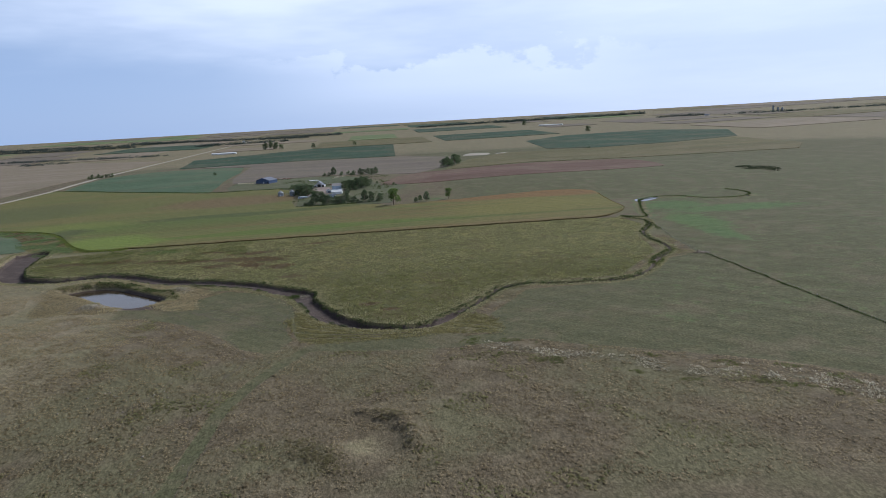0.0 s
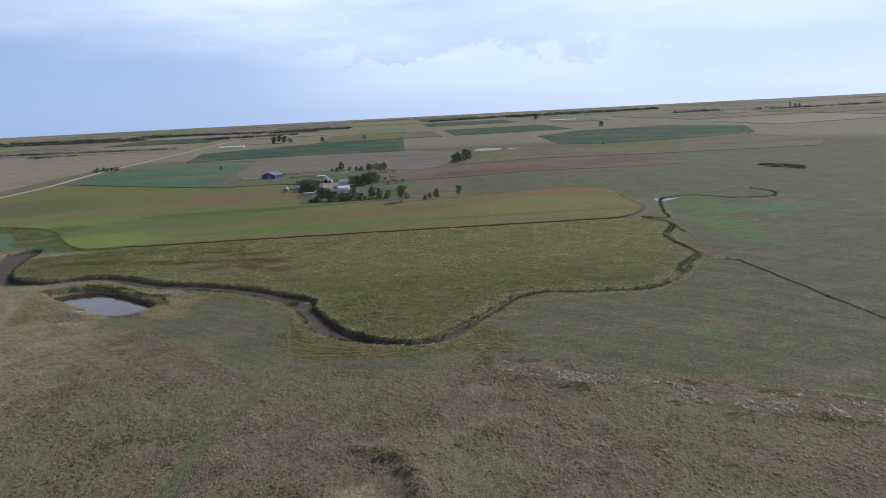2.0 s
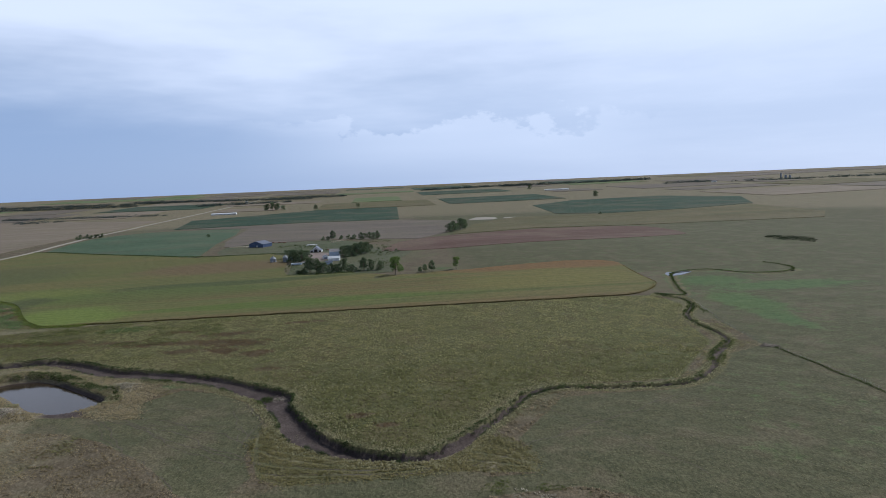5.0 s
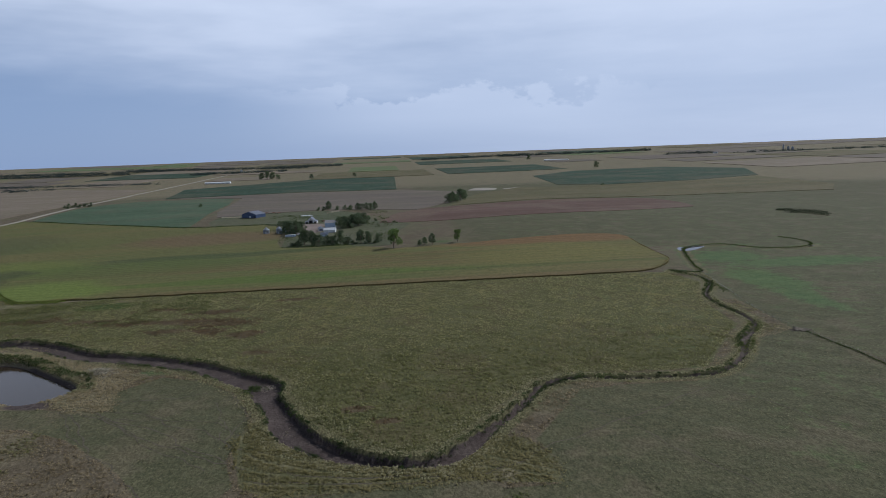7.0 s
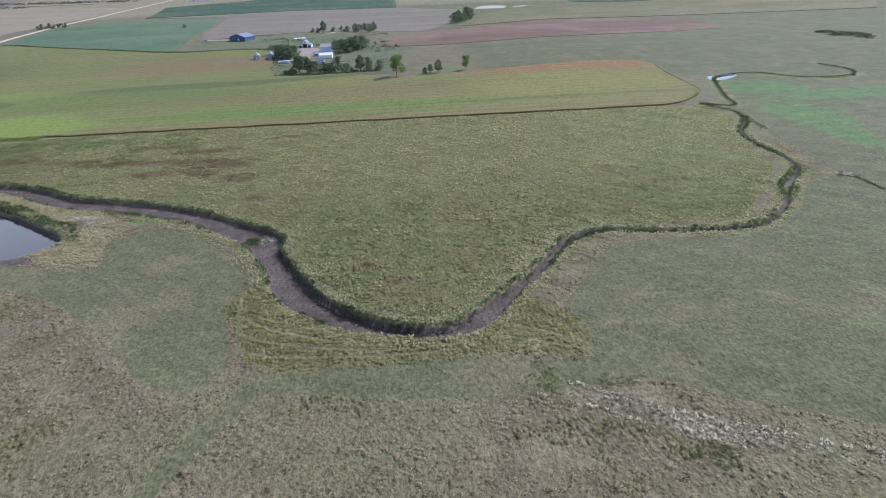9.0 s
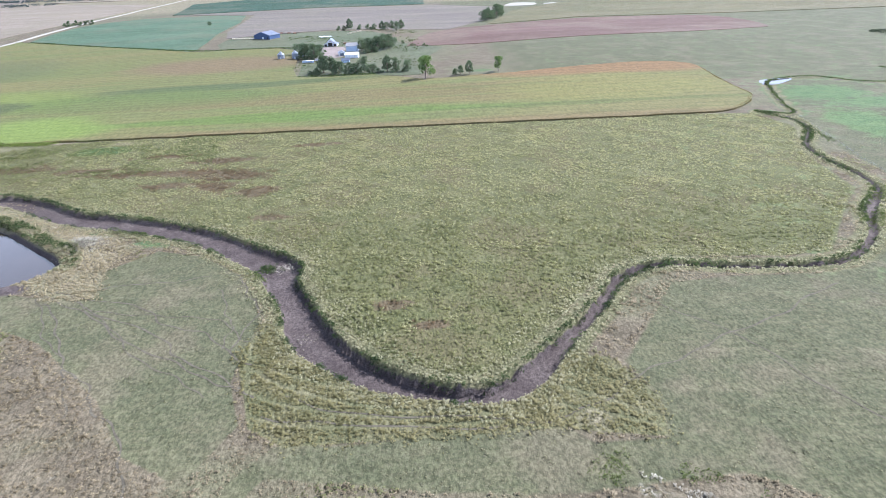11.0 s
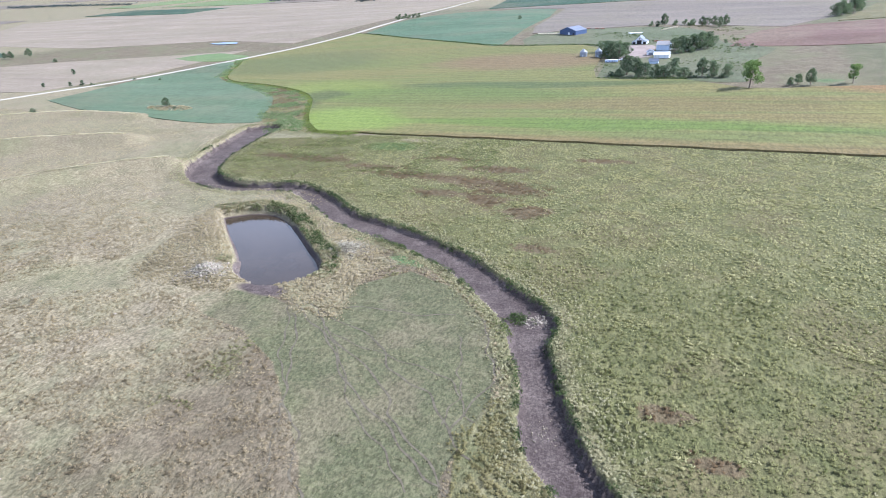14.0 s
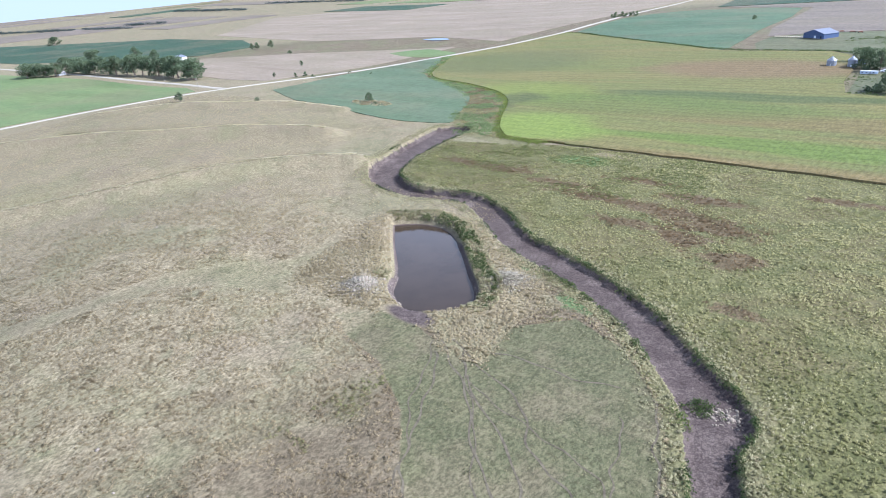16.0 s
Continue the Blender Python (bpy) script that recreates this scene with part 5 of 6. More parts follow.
def heap(cx, cy, sx, sy, n):
    return cx + RNG.normal(0, sx, n), cy + RNG.normal(0, sy, n)


stones("rock_pile", *heap(-146, 313.5, 3.8, 3.0, 1100), 0.18, "pale heap of field stones beside the pond", "rock pile", mat=PALE_STONE)
stones("rock_pile", *heap(-112, 343, 3.2, 3.2, 620), 0.17, "grey heap of stones and stalks beside the pond", "rock pile")
stones("crossing_stones", *heap(-41.5, 320, 2.4, 1.7, 200), 0.19, "pale stones laid across the dry creek bed", mat=PALE_STONE)
stones("crossing_stones", *heap(-29.5, 279, 1.6, 2.2, 60), 0.14, "pale stones in the dried mud of the creek")
stones("culvert_stones", *heap(189, 340.5, 2.0, 1.1, 200), 0.42, "pale broken stones at the fence crossing")
stones("field_stones", RNG.uniform(-150, -30, 110), RNG.uniform(135, 235, 110), 0.17, "pale stones scattered over the dry hillside", mat=PALE_STONE)
stones("field_stones", *heap(-86, 196, 9, 6, 60), 0.2, "pale stones gathered on the bare hilltop", mat=PALE_STONE)
stones("field_stones", RNG.uniform(-330, -140, 120), RNG.uniform(200, 340, 120), 0.17, "pale stones scattered over the dry hillside", mat=PALE_STONE)
stones("islet_stones", *heap(-378, 533, 8, 4, 120), 0.5, "pale stones on the islet in the cover crop")
rim = np.array(POND)[RNG.integers(0, len(POND), 170)] + RNG.normal(0, 0.9, (170, 2))
rim = rim[(rim[:, 1] < 335)]
stones("rim_stones", rim[:, 0], rim[:, 1], 0.22, "grey stones along the pond's muddy rim")


# ---------------------------------------------------------------- trees
def tube(bm, a, b, ra, rb, sides=6):
    a, b = Vector(a), Vector(b)
    q = (b - a).to_track_quat("Z", "Y")
    rings = []
    for c, r in ((a, ra), (b, rb)):
        rings.append([bm.verts.new(c + q @ Vector((r * math.cos(i * math.tau / sides), r * math.sin(i * math.tau / sides), 0))) for i in range(sides)])
    for i in range(sides):
        bm.faces.new((rings[0][i], rings[0][(i + 1) % sides], rings[1][(i + 1) % sides], rings[1][i]))
    bm.faces.new(rings[1])
    return bm


def tree(name, high, wide, leaves, mat, seed, bare=0.22, label="", category="tree", group=""):
    """A tapered trunk with limbs, and a crown of leaf faces gathered in uneven lobes round the limbs' ends."""
    rnd = random.Random(seed)
    root = empty(name)
    bm = bmesh.new()
    r = high * 0.028
    fork = high * (bare + 0.12)
    bend = Vector((rnd.uniform(-1, 1), rnd.uniform(-1, 1), 0)) * high * 0.03
    tube(bm, (0, 0, -0.5), (0, 0, high * 0.06), r * 1.5, r)
    tube(bm, (0, 0, high * 0.06), bend + Vector((0, 0, fork)), r, r * 0.75)
    tube(bm, bend + Vector((0, 0, fork)), bend * 2 + Vector((0, 0, high * 0.85)), r * 0.75, r * 0.2)
    lobes = [(bend * 2 + Vector((0, 0, high * 0.82)), high * 0.17)]
    count = 13 if high > 6 else 6
    for i in range(count):
        a = i * math.tau / count + rnd.uniform(-0.5, 0.5)
        level = (i * 0.618 + 0.1) % 1.0
        z = high * (bare + 0.12 + (0.84 - bare - 0.12) * level)
        out = wide * rnd.uniform(0.14, 0.46) * math.sqrt(1.05 - (2 * level - 0.75) ** 2 * 0.55)
        end = Vector((math.cos(a) * out, math.sin(a) * out, z))
        tube(bm, bend + Vector((0, 0, min(fork + (z - fork) * 0.3, z))), end, r * 0.42, r * 0.1, 5)
        lobes.append((end, wide * rnd.choice((0.10, 0.14, 0.18, 0.22, 0.26))))
    part("trunk", bm, BARK, root)
    verts = []
    rg = np.random.default_rng(seed)
    bulk = np.array([l[1] ** 2 for l in lobes])
    shares = rg.choice(len(lobes), leaves, p=bulk / bulk.sum())
    for i in range(leaves):
        c, rad = lobes[shares[i]]
        d = Vector(rg.normal(0, 1, 3)).normalized()
        p = c + Vector((d.x, d.y, d.z * 0.8)) * rad * rg.uniform(0.5, 1.1)
        p.z = max(p.z, high * bare)
        u = Vector(rg.normal(0, 1, 3)).normalized()
        v = u.cross(Vector(rg.normal(0, 1, 3))).normalized()
        s = (0.18 + high * 0.015) * rg.uniform(0.6, 1.5)
        verts += [p - u * s, p - v * s * 0.75, p + u * s, p + v * s * 0.75]
    crown = new("crown", mesh_of("crown", [tuple(v) for v in verts], np.arange(len(verts)).reshape(-1, 4), mat))
    crown.parent = root
    return tagged(root, label, category, group)


# the first of each kind is planted, the others are copies of it
KINDS = {}
for key, args in {
    "elm": ("tree", 15, 13, 1700, LEAF, 3, 0.04), "ash": ("tree", 14, 10.5, 1500, LEAF, 11, 0.08), "box": ("tree", 13, 13, 1600, LEAF, 21, 0.03),
    "cottonwood": ("tree", 18, 13, 1700, LEAF_BRIGHT, 5, 0.14), "tall": ("tree", 22, 15, 1800, LEAF, 31, 0.2), "bush": ("bush", 4.5, 6, 520, LEAF, 41, 0.01), "cedar": ("bush", 5.5, 5, 520, LEAF, 51, 0.02)}.items():
    KINDS[key] = (args, [])


def plant(key, x, y, scale, label, group, wide=1.0, turn=None):
    args, made = KINDS[key]
    turn = (x * 37 + y * 91) % 360 if turn is None else turn
    m = pose(x, y, ground_at(x, y), 0, 0, turn) @ Matrix.Diagonal((scale * wide, scale * wide, scale, 1))
    category = args[0]
    if made:
        ob = copy_thing(made[0], pose(x, y, ground_at(x, y), 0, 0, turn))
        ob.scale = (scale * wide, scale * wide, scale)
    else:
        ob = tree(*args)
        ob.matrix_world = m
        made.append(ob)
    return tagged(ob, label, category, group)


FARM, WEST, ROADSIDE = "trees round the farmstead", "trees round the western farm", "bushes along the gravel road"
for key, x, y, s, w in (
    ("box", -100, 786, 0.75, 1.2), ("elm", -90, 760, 0.85, 1.0), ("ash", -82, 750, 1.0, 1.0), ("elm", -66, 678, 0.9, 1.0), ("ash", -59, 672, 0.92, 1.0), ("box", -52, 669, 0.7, 0.95), ("ash", -44, 666, 0.62, 0.9),
    ("box", -39, 667, 0.55, 1.1), ("elm", -32, 669, 0.78, 0.8), ("box", -25, 662, 0.5, 1.0), ("ash", -13, 664, 0.86, 0.9), ("elm", -6, 664, 0.66, 0.85), ("box", 3, 660, 0.6, 0.9), ("bush", -72, 672, 0.9, 1.2), ("bush", -78, 676, 0.7, 1.3),
    ("ash", -40, 788, 0.75, 1.1), ("elm", -34, 793, 0.72, 1.1), ("ash", -30, 778, 0.82, 1.1), ("elm", -24, 783, 0.9, 1.0), ("ash", -18, 789, 1.0, 1.1), ("elm", -13, 796, 0.85, 1.0), ("box", -9, 806, 0.66, 1.0), ("bush", -33, 770, 1.0, 1.0), ("bush", -24, 775, 1.0, 1.0),
    ("bush", -56, 665, 0.9, 1.0), ("bush", -72, 674, 1.0, 1.2), ("bush", -48, 664, 0.9, 1.2), ("bush", -36, 663, 0.8, 1.1), ("bush", -20, 661, 0.8, 1.2), ("bush", 1, 658, 0.7, 1.2), ("bush", -41, 662, 0.8, 1.1), ("bush", -28, 660, 0.8, 1.1), ("bush", -8, 659, 0.8, 1.1), ("bush", -95, 755, 1.1, 1.3), ("bush", -86, 748, 1.0, 1.3), ("ash", -94, 772, 0.85, 1.1), ("elm", -78, 758, 0.8, 1.0),
    ("bush", -78, 983, 1.2, 0.8), ("bush", -72, 982, 1.3, 0.8), ("ash", -64, 981, 0.95, 0.8), ("bush", -52, 992, 1.4, 0.8), ("bush", -41, 990, 1.5, 0.9), ("bush", -33, 988, 1.6, 0.9), ("ash", -23, 974, 0.75, 0.8), ("box", -18, 984, 0.65, 0.7), ("ash", -11, 977, 0.75, 0.8), ("box", -5, 962, 0.8, 0.8), ("ash", 1, 974, 0.85, 0.7),
):
    plant(key, x, y, s * 1.15, "dark green leafy tree by the farmstead" if key != "bush" else "round dark green bush by the farmstead", FARM, w)
plant("cottonwood", 16, 622, 1.0, "tall yellow-green cottonwood at the field's edge", "", 1.0)
plant("ash", 39, 627, 0.42, "small tree at the field's edge", "small trees at the field's edge", 1.0)
plant("ash", 43.5, 631, 0.5, "small tree at the field's edge", "small trees at the field's edge", 1.0)
plant("ash", 50, 628, 0.78, "leaning dark tree at the field's edge", "small trees at the field's edge", 0.8)
plant("cottonwood", 73, 632, 0.68, "slim light green tree at the field's edge", "small trees at the field's edge", 0.8)
for x, y, s in ((23, 790, 0.9), (1, 826, 0.8), (10, 800, 0.5), (13, 805, 0.45)):
    plant("bush", x, y, s, "small dark bush on the slope", "bushes on the slope")
for key, x, y, s in (("elm", 120, 1078, 1.1), ("ash", 127, 1088, 1.35), ("box", 133, 1098, 1.1), ("elm", 144, 1122, 1.45), ("ash", 154, 1146, 1.3)):
    plant(key, x, y, s, "dark tree in a gully between fields", "trees in the gully")
for key, x, y, s, w in (
    ("box", -1115, 512, 1.15, 1.1), ("elm", -1103, 526, 1.1, 1.1), ("box", -1090, 530, 1.1, 1.0), ("ash", -1078, 540, 1.15, 1.1), ("elm", -1128, 572, 1.2, 1.2), ("box", -1098, 574, 1.3, 1.2), ("elm", -1066, 572, 1.25, 1.1), ("tall", -1136, 618, 1.0, 1.1),
    ("tall", -1011, 580, 0.9, 1.0), ("tall", -966, 582, 0.95, 1.1), ("tall", -925, 590, 1.0, 1.0), ("tall", -905, 592, 0.95, 1.0), ("tall", -890, 594, 0.95, 0.9), ("elm", -870, 598, 1.25, 0.9), ("tall", -851, 603, 0.85, 1.1), ("elm", -825, 596, 1.3, 0.9), ("tall", -803, 592, 1.0, 1.0), ("tall", -781, 592, 0.85, 0.9), ("elm", -760, 590, 1.35, 1.0), ("tall", -838, 600, 0.95, 1.0), ("elm", -945, 588, 1.2, 1.0), ("box", -985, 580, 1.2, 1.1), ("elm", -1030, 576, 1.1, 1.2), ("box", -1048, 572, 1.2, 1.2), ("tall", -815, 597, 0.9, 1.0), ("ash", -770, 596, 1.35, 1.1), ("elm", -1130, 520, 1.1, 1.2),
    ("ash", -1198, 714, 1.1, 1.0), ("ash", -1108, 707, 1.0, 1.0), ("elm", -1900, 815, 1.2, 1.3)):
    plant(key, x, y, s * 1.35, "large tree in the windbreak by the side road", WEST, w * 1.25)
plant("ash", -541, 461, 0.62, "small round tree beside the gravel road", ROADSIDE, 1.0)
plant("ash", -384, 536, 0.55, "small dark tree on a stony islet in the field", "", 1.1)
for key, x, y, s in (("bush", -461, 486, 0.9), ("cedar", -647, 629, 1.0), ("cedar", -612, 633, 1.0), ("cedar", -604, 640, 1.1), ("bush", -590, 640, 0.8), ("cedar", -715, 718, 1.3), ("bush", -874, 816, 1.3), ("ash", -1029, 847, 0.8), ("ash", -1018, 850, 0.9), ("ash", -1005, 871, 1.0), ("bush", -575, 680, 0.6), ("bush", -538, 680, 0.6), ("bush", -372, 531, 0.55),
                     *[("cedar" if i % 2 else "bush", -521 + i * 4.4, 1205 + i * 3.6, 1.5 + 0.25 * math.sin(i * 2.3)) for i in range(8)], ("bush", -280, 1130, 1.3)):
    plant(key, x, y, s, "dark bush beside the gravel road", ROADSIDE)
for key, x, y, s in (("elm", -352, 2120, 1.6), ("tall", -335, 2126, 1.3), ("elm", -318, 2118, 1.7), ("box", -300, 2110, 1.3), ("elm", -193, 2078, 1.1), ("box", -60, 2103, 1.0), ("elm", 714, 2037, 1.4), ("elm", 725, 2959, 1.6), ("bush", 470, 1330, 1.2)):
    plant(key, x, y, s, "lone dark tree far out in the fields", "far field trees")


def shelterbelt(a, b, high, gap=9.0, label="dark row of trees far out on the plain", depth=8.0):
    n = max(8, int(3.4 * math.hypot(b[0] - a[0], b[1] - a[1]) / gap))
    t = RNG.uniform(0, 1, n)
    x, y = a[0] + (b[0] - a[0]) * t + RNG.normal(0, depth, n), a[1] + (b[1] - a[1]) * t + RNG.normal(0, depth, n)
    k = patchy(x, y, 45.0, round(a[0] * 0.01), -1.25)
    # leaf colour carries distance haze
    clumps("tree_row", x[k], y[k], high * 1.7, high, 14, high * 0.20, LEAF_HAZED, label, "tree row")


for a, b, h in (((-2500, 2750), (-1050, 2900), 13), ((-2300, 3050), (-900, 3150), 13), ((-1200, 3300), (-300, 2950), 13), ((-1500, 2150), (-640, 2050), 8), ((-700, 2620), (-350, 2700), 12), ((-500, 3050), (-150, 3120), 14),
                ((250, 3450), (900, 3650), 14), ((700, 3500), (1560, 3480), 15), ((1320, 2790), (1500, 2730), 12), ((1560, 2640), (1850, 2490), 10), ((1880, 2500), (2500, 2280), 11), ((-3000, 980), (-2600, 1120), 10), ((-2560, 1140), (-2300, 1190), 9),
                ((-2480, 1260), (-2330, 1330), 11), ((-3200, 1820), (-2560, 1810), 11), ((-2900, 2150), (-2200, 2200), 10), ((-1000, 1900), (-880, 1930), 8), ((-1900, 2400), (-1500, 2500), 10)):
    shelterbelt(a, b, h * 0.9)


# ---------------------------------------------------------------- buildings
def gabled(name, x, y, turn, wide, deep, eave, peak, wall_mat, roof_mat, label, category, over=0.5, base=0.0):
    """A gabled building, its gable towards -y: walls, two roof slopes, foundation."""
    root = empty(name, pose(x, y, ground_at(x, y) + 0.1, 0, 0, turn))
    w, d = wide / 2, deep / 2
    part("foundation", boxed(-w - 0.08, w + 0.08, -d - 0.08, d + 0.08, -1.2, 0.2), STONE, root)
    part("wall", solid([(-w, 0.1), (w, 0.1), (w, eave), (0, peak), (-w, eave)], -d, d), wall_mat, root)
    s = (peak - eave) / w
    for side in (-1, 1):
        x1 = side * (w + over)
        part("roof", solid([(0, peak + 0.03), (x1, eave - s * over + 0.03), (x1, eave - s * over + 0.20), (0, peak + 0.22)], -d - over, d + over), roof_mat, root)
    return tagged(root, label, category)


def opening(root, name, x0, x1, z0, z1, y, mat, proud=0.06, trim=None):
    ob = part(name, boxed(x0, x1, y - proud, y + 0.05, z0, z1), mat, root)
    if trim:
        bm = bmesh.new()
        t = 0.12
        for lims in ((x0 - t, x0, z0, z1 + t), (x1, x1 + t, z0, z1 + t), (x0, x1, z1, z1 + t)):
            box(bm, lims[0], lims[1], y - proud - 0.05, y + 0.04, lims[2], lims[3])
        part("frame", bm, trim, ob)
    return ob


shed = gabled("machine_shed", -155, 912, -30, 23, 18, 4.4, 8.0, BLUE_STEEL, GREY_ROOF, "large blue steel machine shed with a grey roof", "shed")
opening(shed, "door", 0.5, 2.8, 0.2, 2.6, -9.0, WHITE_STEEL, trim=GREY_ROOF)
opening(shed, "door", -7.0, -2.5, 0.2, 4.0, -9.0, BLUE_STEEL, trim=GREY_ROOF)
opening(shed, "door", 7.5, 9.0, 0.2, 2.3, -9.0, DARK)


def grain_bin(x, y, dia, eave, peak):
    root = empty("grain_bin", pose(x, y, ground_at(x, y) + 0.1))
    r = dia / 2
    part("pad", bmesh_disc(r + 0.5, -0.8, 0.2, 24), STONE, root)
    bm = bmesh.new()
    rings = []
    rows = int(eave / 0.55)
    for k in range(rows * 2 + 1):
        rr = r + (0.03 if k % 2 else -0.03)
        rings.append([bm.verts.new((rr * math.cos(i * math.tau / 28), rr * math.sin(i * math.tau / 28), 0.2 + (eave - 0.2) * k / (rows * 2))) for i in range(28)])
    for a, b in zip(rings, rings[1:]):
        for i in range(28):
            bm.faces.new((a[i], a[(i + 1) % 28], b[(i + 1) % 28], b[i]))
    part("wall", bm, GALV, root)
    bm = bmesh.new()
    low = [bm.verts.new(((r + 0.25) * math.cos(i * math.tau / 28), (r + 0.25) * math.sin(i * math.tau / 28), eave - (0.1 if i % 2 else 0.0))) for i in range(28)]
    top = [bm.verts.new((0.45 * math.cos(i * math.tau / 28), 0.45 * math.sin(i * math.tau / 28), peak)) for i in range(28)]
    for i in range(28):
        bm.faces.new((low[i], low[(i + 1) % 28], top[(i + 1) % 28], top[i]))
    part("roof", bm, GALV, root)
    part("cap", bmesh_disc(0.6, peak - 0.05, peak + 0.3, 14), GALV, root)
    part("door", boxed(-0.4, 0.4, -r - 0.12, -r + 0.1, 0.5, 2.3), WHITE_STEEL, root)
    bm = bmesh.new()
    for s in (-0.2, 0.2):
        box(bm, 1.5 + s - 0.03, 1.5 + s + 0.03, -r - 0.02, -r + 0.06, 0.4, eave)
    for k in range(int(eave / 0.4)):
        box(bm, 1.3, 1.7, -r - 0.02, -r + 0.02, 0.5 + k * 0.4, 0.54 + k * 0.4)
    bmesh.ops.rotate(bm, verts=bm.verts, cent=(0, 0, 0), matrix=Matrix.Rotation(0.0, 3, "Z"))
    part("ladder", bm, GALV, root)
    return tagged(root, "round galvanised steel grain bin with a conical roof", "grain bin", "grain bins")


def bmesh_disc(r, z0, z1, n):
    bm = bmesh.new()
    a = [bm.verts.new((r * math.cos(i * math.tau / n), r * math.sin(i * math.tau / n), z0)) for i in range(n)]
    b = [bm.verts.new((r * math.cos(i * math.tau / n), r * math.sin(i * math.tau / n), z1)) for i in range(n)]
    bm.faces.new(a[::-1]), bm.faces.new(b)
    for i in range(n):
        bm.faces.new((a[i], a[(i + 1) % n], b[(i + 1) % n], b[i]))
    return bm


grain_bin(-115, 764, 6.6, 4.6, 6.9)
grain_bin(-101, 760, 5.8, 5.6, 8.0)


def old_barn():
    root = empty("barn", pose(-74, 834, ground_at(-74, 834) + 0.1, 0, 0, -6))
    part("foundation", boxed(-6.9, 6.9, -5.1, 5.1, -1.2, 0.2), STONE, root)
    part("wall", solid([(-3, 0.1), (3, 0.1), (3, 4.6), (0, 7.4), (-3, 4.6)], -5, 5), WHITE_STEEL, root)
    for s in (-1, 1):
        part("lean_to", solid([(s * 3.02, 0.1), (s * 6.8, 0.1), (s * 6.8, 2.4), (s * 3.02, 4.0)], -4.8, 4.8), WHITE_STEEL, root)
        part("roof", solid([(0, 7.43), (s * 3.3, 4.35), (s * 3.3, 4.55), (0, 7.65)], -5.4, 5.4), GREY_ROOF, root)
        part("roof", solid([(s * 3.04, 4.02), (s * 7.2, 2.26), (s * 7.2, 2.44), (s * 3.04, 4.2)], -5.2, 5.2), GREY_ROOF, root)
        # closed dark panels stand for the shaded inside of the open barn
        opening(root, "bay", *((-6.2, -3.6) if s < 0 else (3.6, 6.2)), 0.2, 2.1, -4.8, DARK, trim=WOOD)
    opening(root, "barn_door", -2.1, 2.1, 0.2, 3.6, -5.0, DARK, trim=WOOD)
    opening(root, "loft_door", -0.7, 0.7, 4.3, 5.6, -5.0, WOOD)
    return tagged(root, "white monitor-roofed barn with dark open bays", "barn")


old_barn()
house = gabled("farmhouse", -49, 792, 82, 9, 11, 5.2, 7.8, PALE_BLUE, SHINGLE, "two-storey pale blue farmhouse with a dark roof", "house")
house2 = gabled("workshop", -47, 751, 84, 8, 12, 3.0, 4.9, WHITE_STEEL, WHITE_STEEL, "white steel workshop with a bright white roof", "workshop")
garage = gabled("garage", -58, 768, 10, 6, 7, 2.8, 4.6, WHITE_STEEL, GREY_ROOF, "small white garage with a gable front", "garage")
opening(garage, "door", -1.9, 1.9, 0.2, 2.4, -3.5, GREY_ROOF, trim=WHITE_STEEL)
opening(house, "window", -2.6, -1.5, 3.4, 4.7, -5.5, GLASS, trim=WHITE_STEEL)
opening(house, "window", 1.5, 2.6, 3.4, 4.7, -5.5, GLASS, trim=WHITE_STEEL)
opening(house, "window", -2.6, -1.5, 0.9, 2.3, -5.5, GLASS, trim=WHITE_STEEL)
opening(house, "door", 1.4, 2.4, 0.2, 2.3, -5.5, WOOD, trim=WHITE_STEEL)
hut = gabled("pump_house", -51, 724, 88, 5, 7, 2.4, 3.8, PALE_BLUE, GREY_ROOF, "low hut with a pale roof behind the trees", "hut")
hut2 = gabled("tool_shed", -97, 775, 4, 6, 5, 2.6, 3.9, PALE_BLUE, GREY_ROOF, "small grey-blue tool shed among trees", "shed")


def trailer():
    root = empty("mobile_home", pose(-86, 735, ground_at(-86, 735) + 0.1, 0, 0, 3))
    part("skirt", boxed(-5.6, 5.6, -1.5, 1.5, -0.6, 0.5), WOOD, root)
    part("body", boxed(-5.8, 5.8, -1.6, 1.6, 0.5, 2.7, bevel=0.08), PALE_BLUE, root)
    part("roof", solid([(-5.95, 2.7), (5.95, 2.7), (5.95, 2.8), (0, 3.0), (-5.95, 2.8)], -1.75, 1.75), WHITE_STEEL, root)
    for x in (-4.2, -1.5, 3.0):
        opening(root, "window", x - 0.5, x + 0.5, 1.3, 2.1, -1.6, GLASS)
    opening(root, "door", 0.4, 1.2, 0.55, 2.4, -1.6, GREY_ROOF)
    root.scale = (0.9, 0.9, 0.75)
    return tagged(root, "long low pale blue mobile home with a white roof", "mobile home")


trailer()


def long_barn(x, y, turn, length, wide, label):
    b = gabled("poultry_barn", x, y, turn, wide, length, 3.4, 5.4, WHITE_STEEL, WHITE_STEEL, label, "barn")
    for k in range(6):
        px = length * (k / 6 - 0.42)
        fan = part("side_vent", boxed(-wide / 2 - 0.1, -wide / 2 + 0.05, px, px + length * 0.08, 1.0, 2.2), GREY_ROOF, b)
    return b


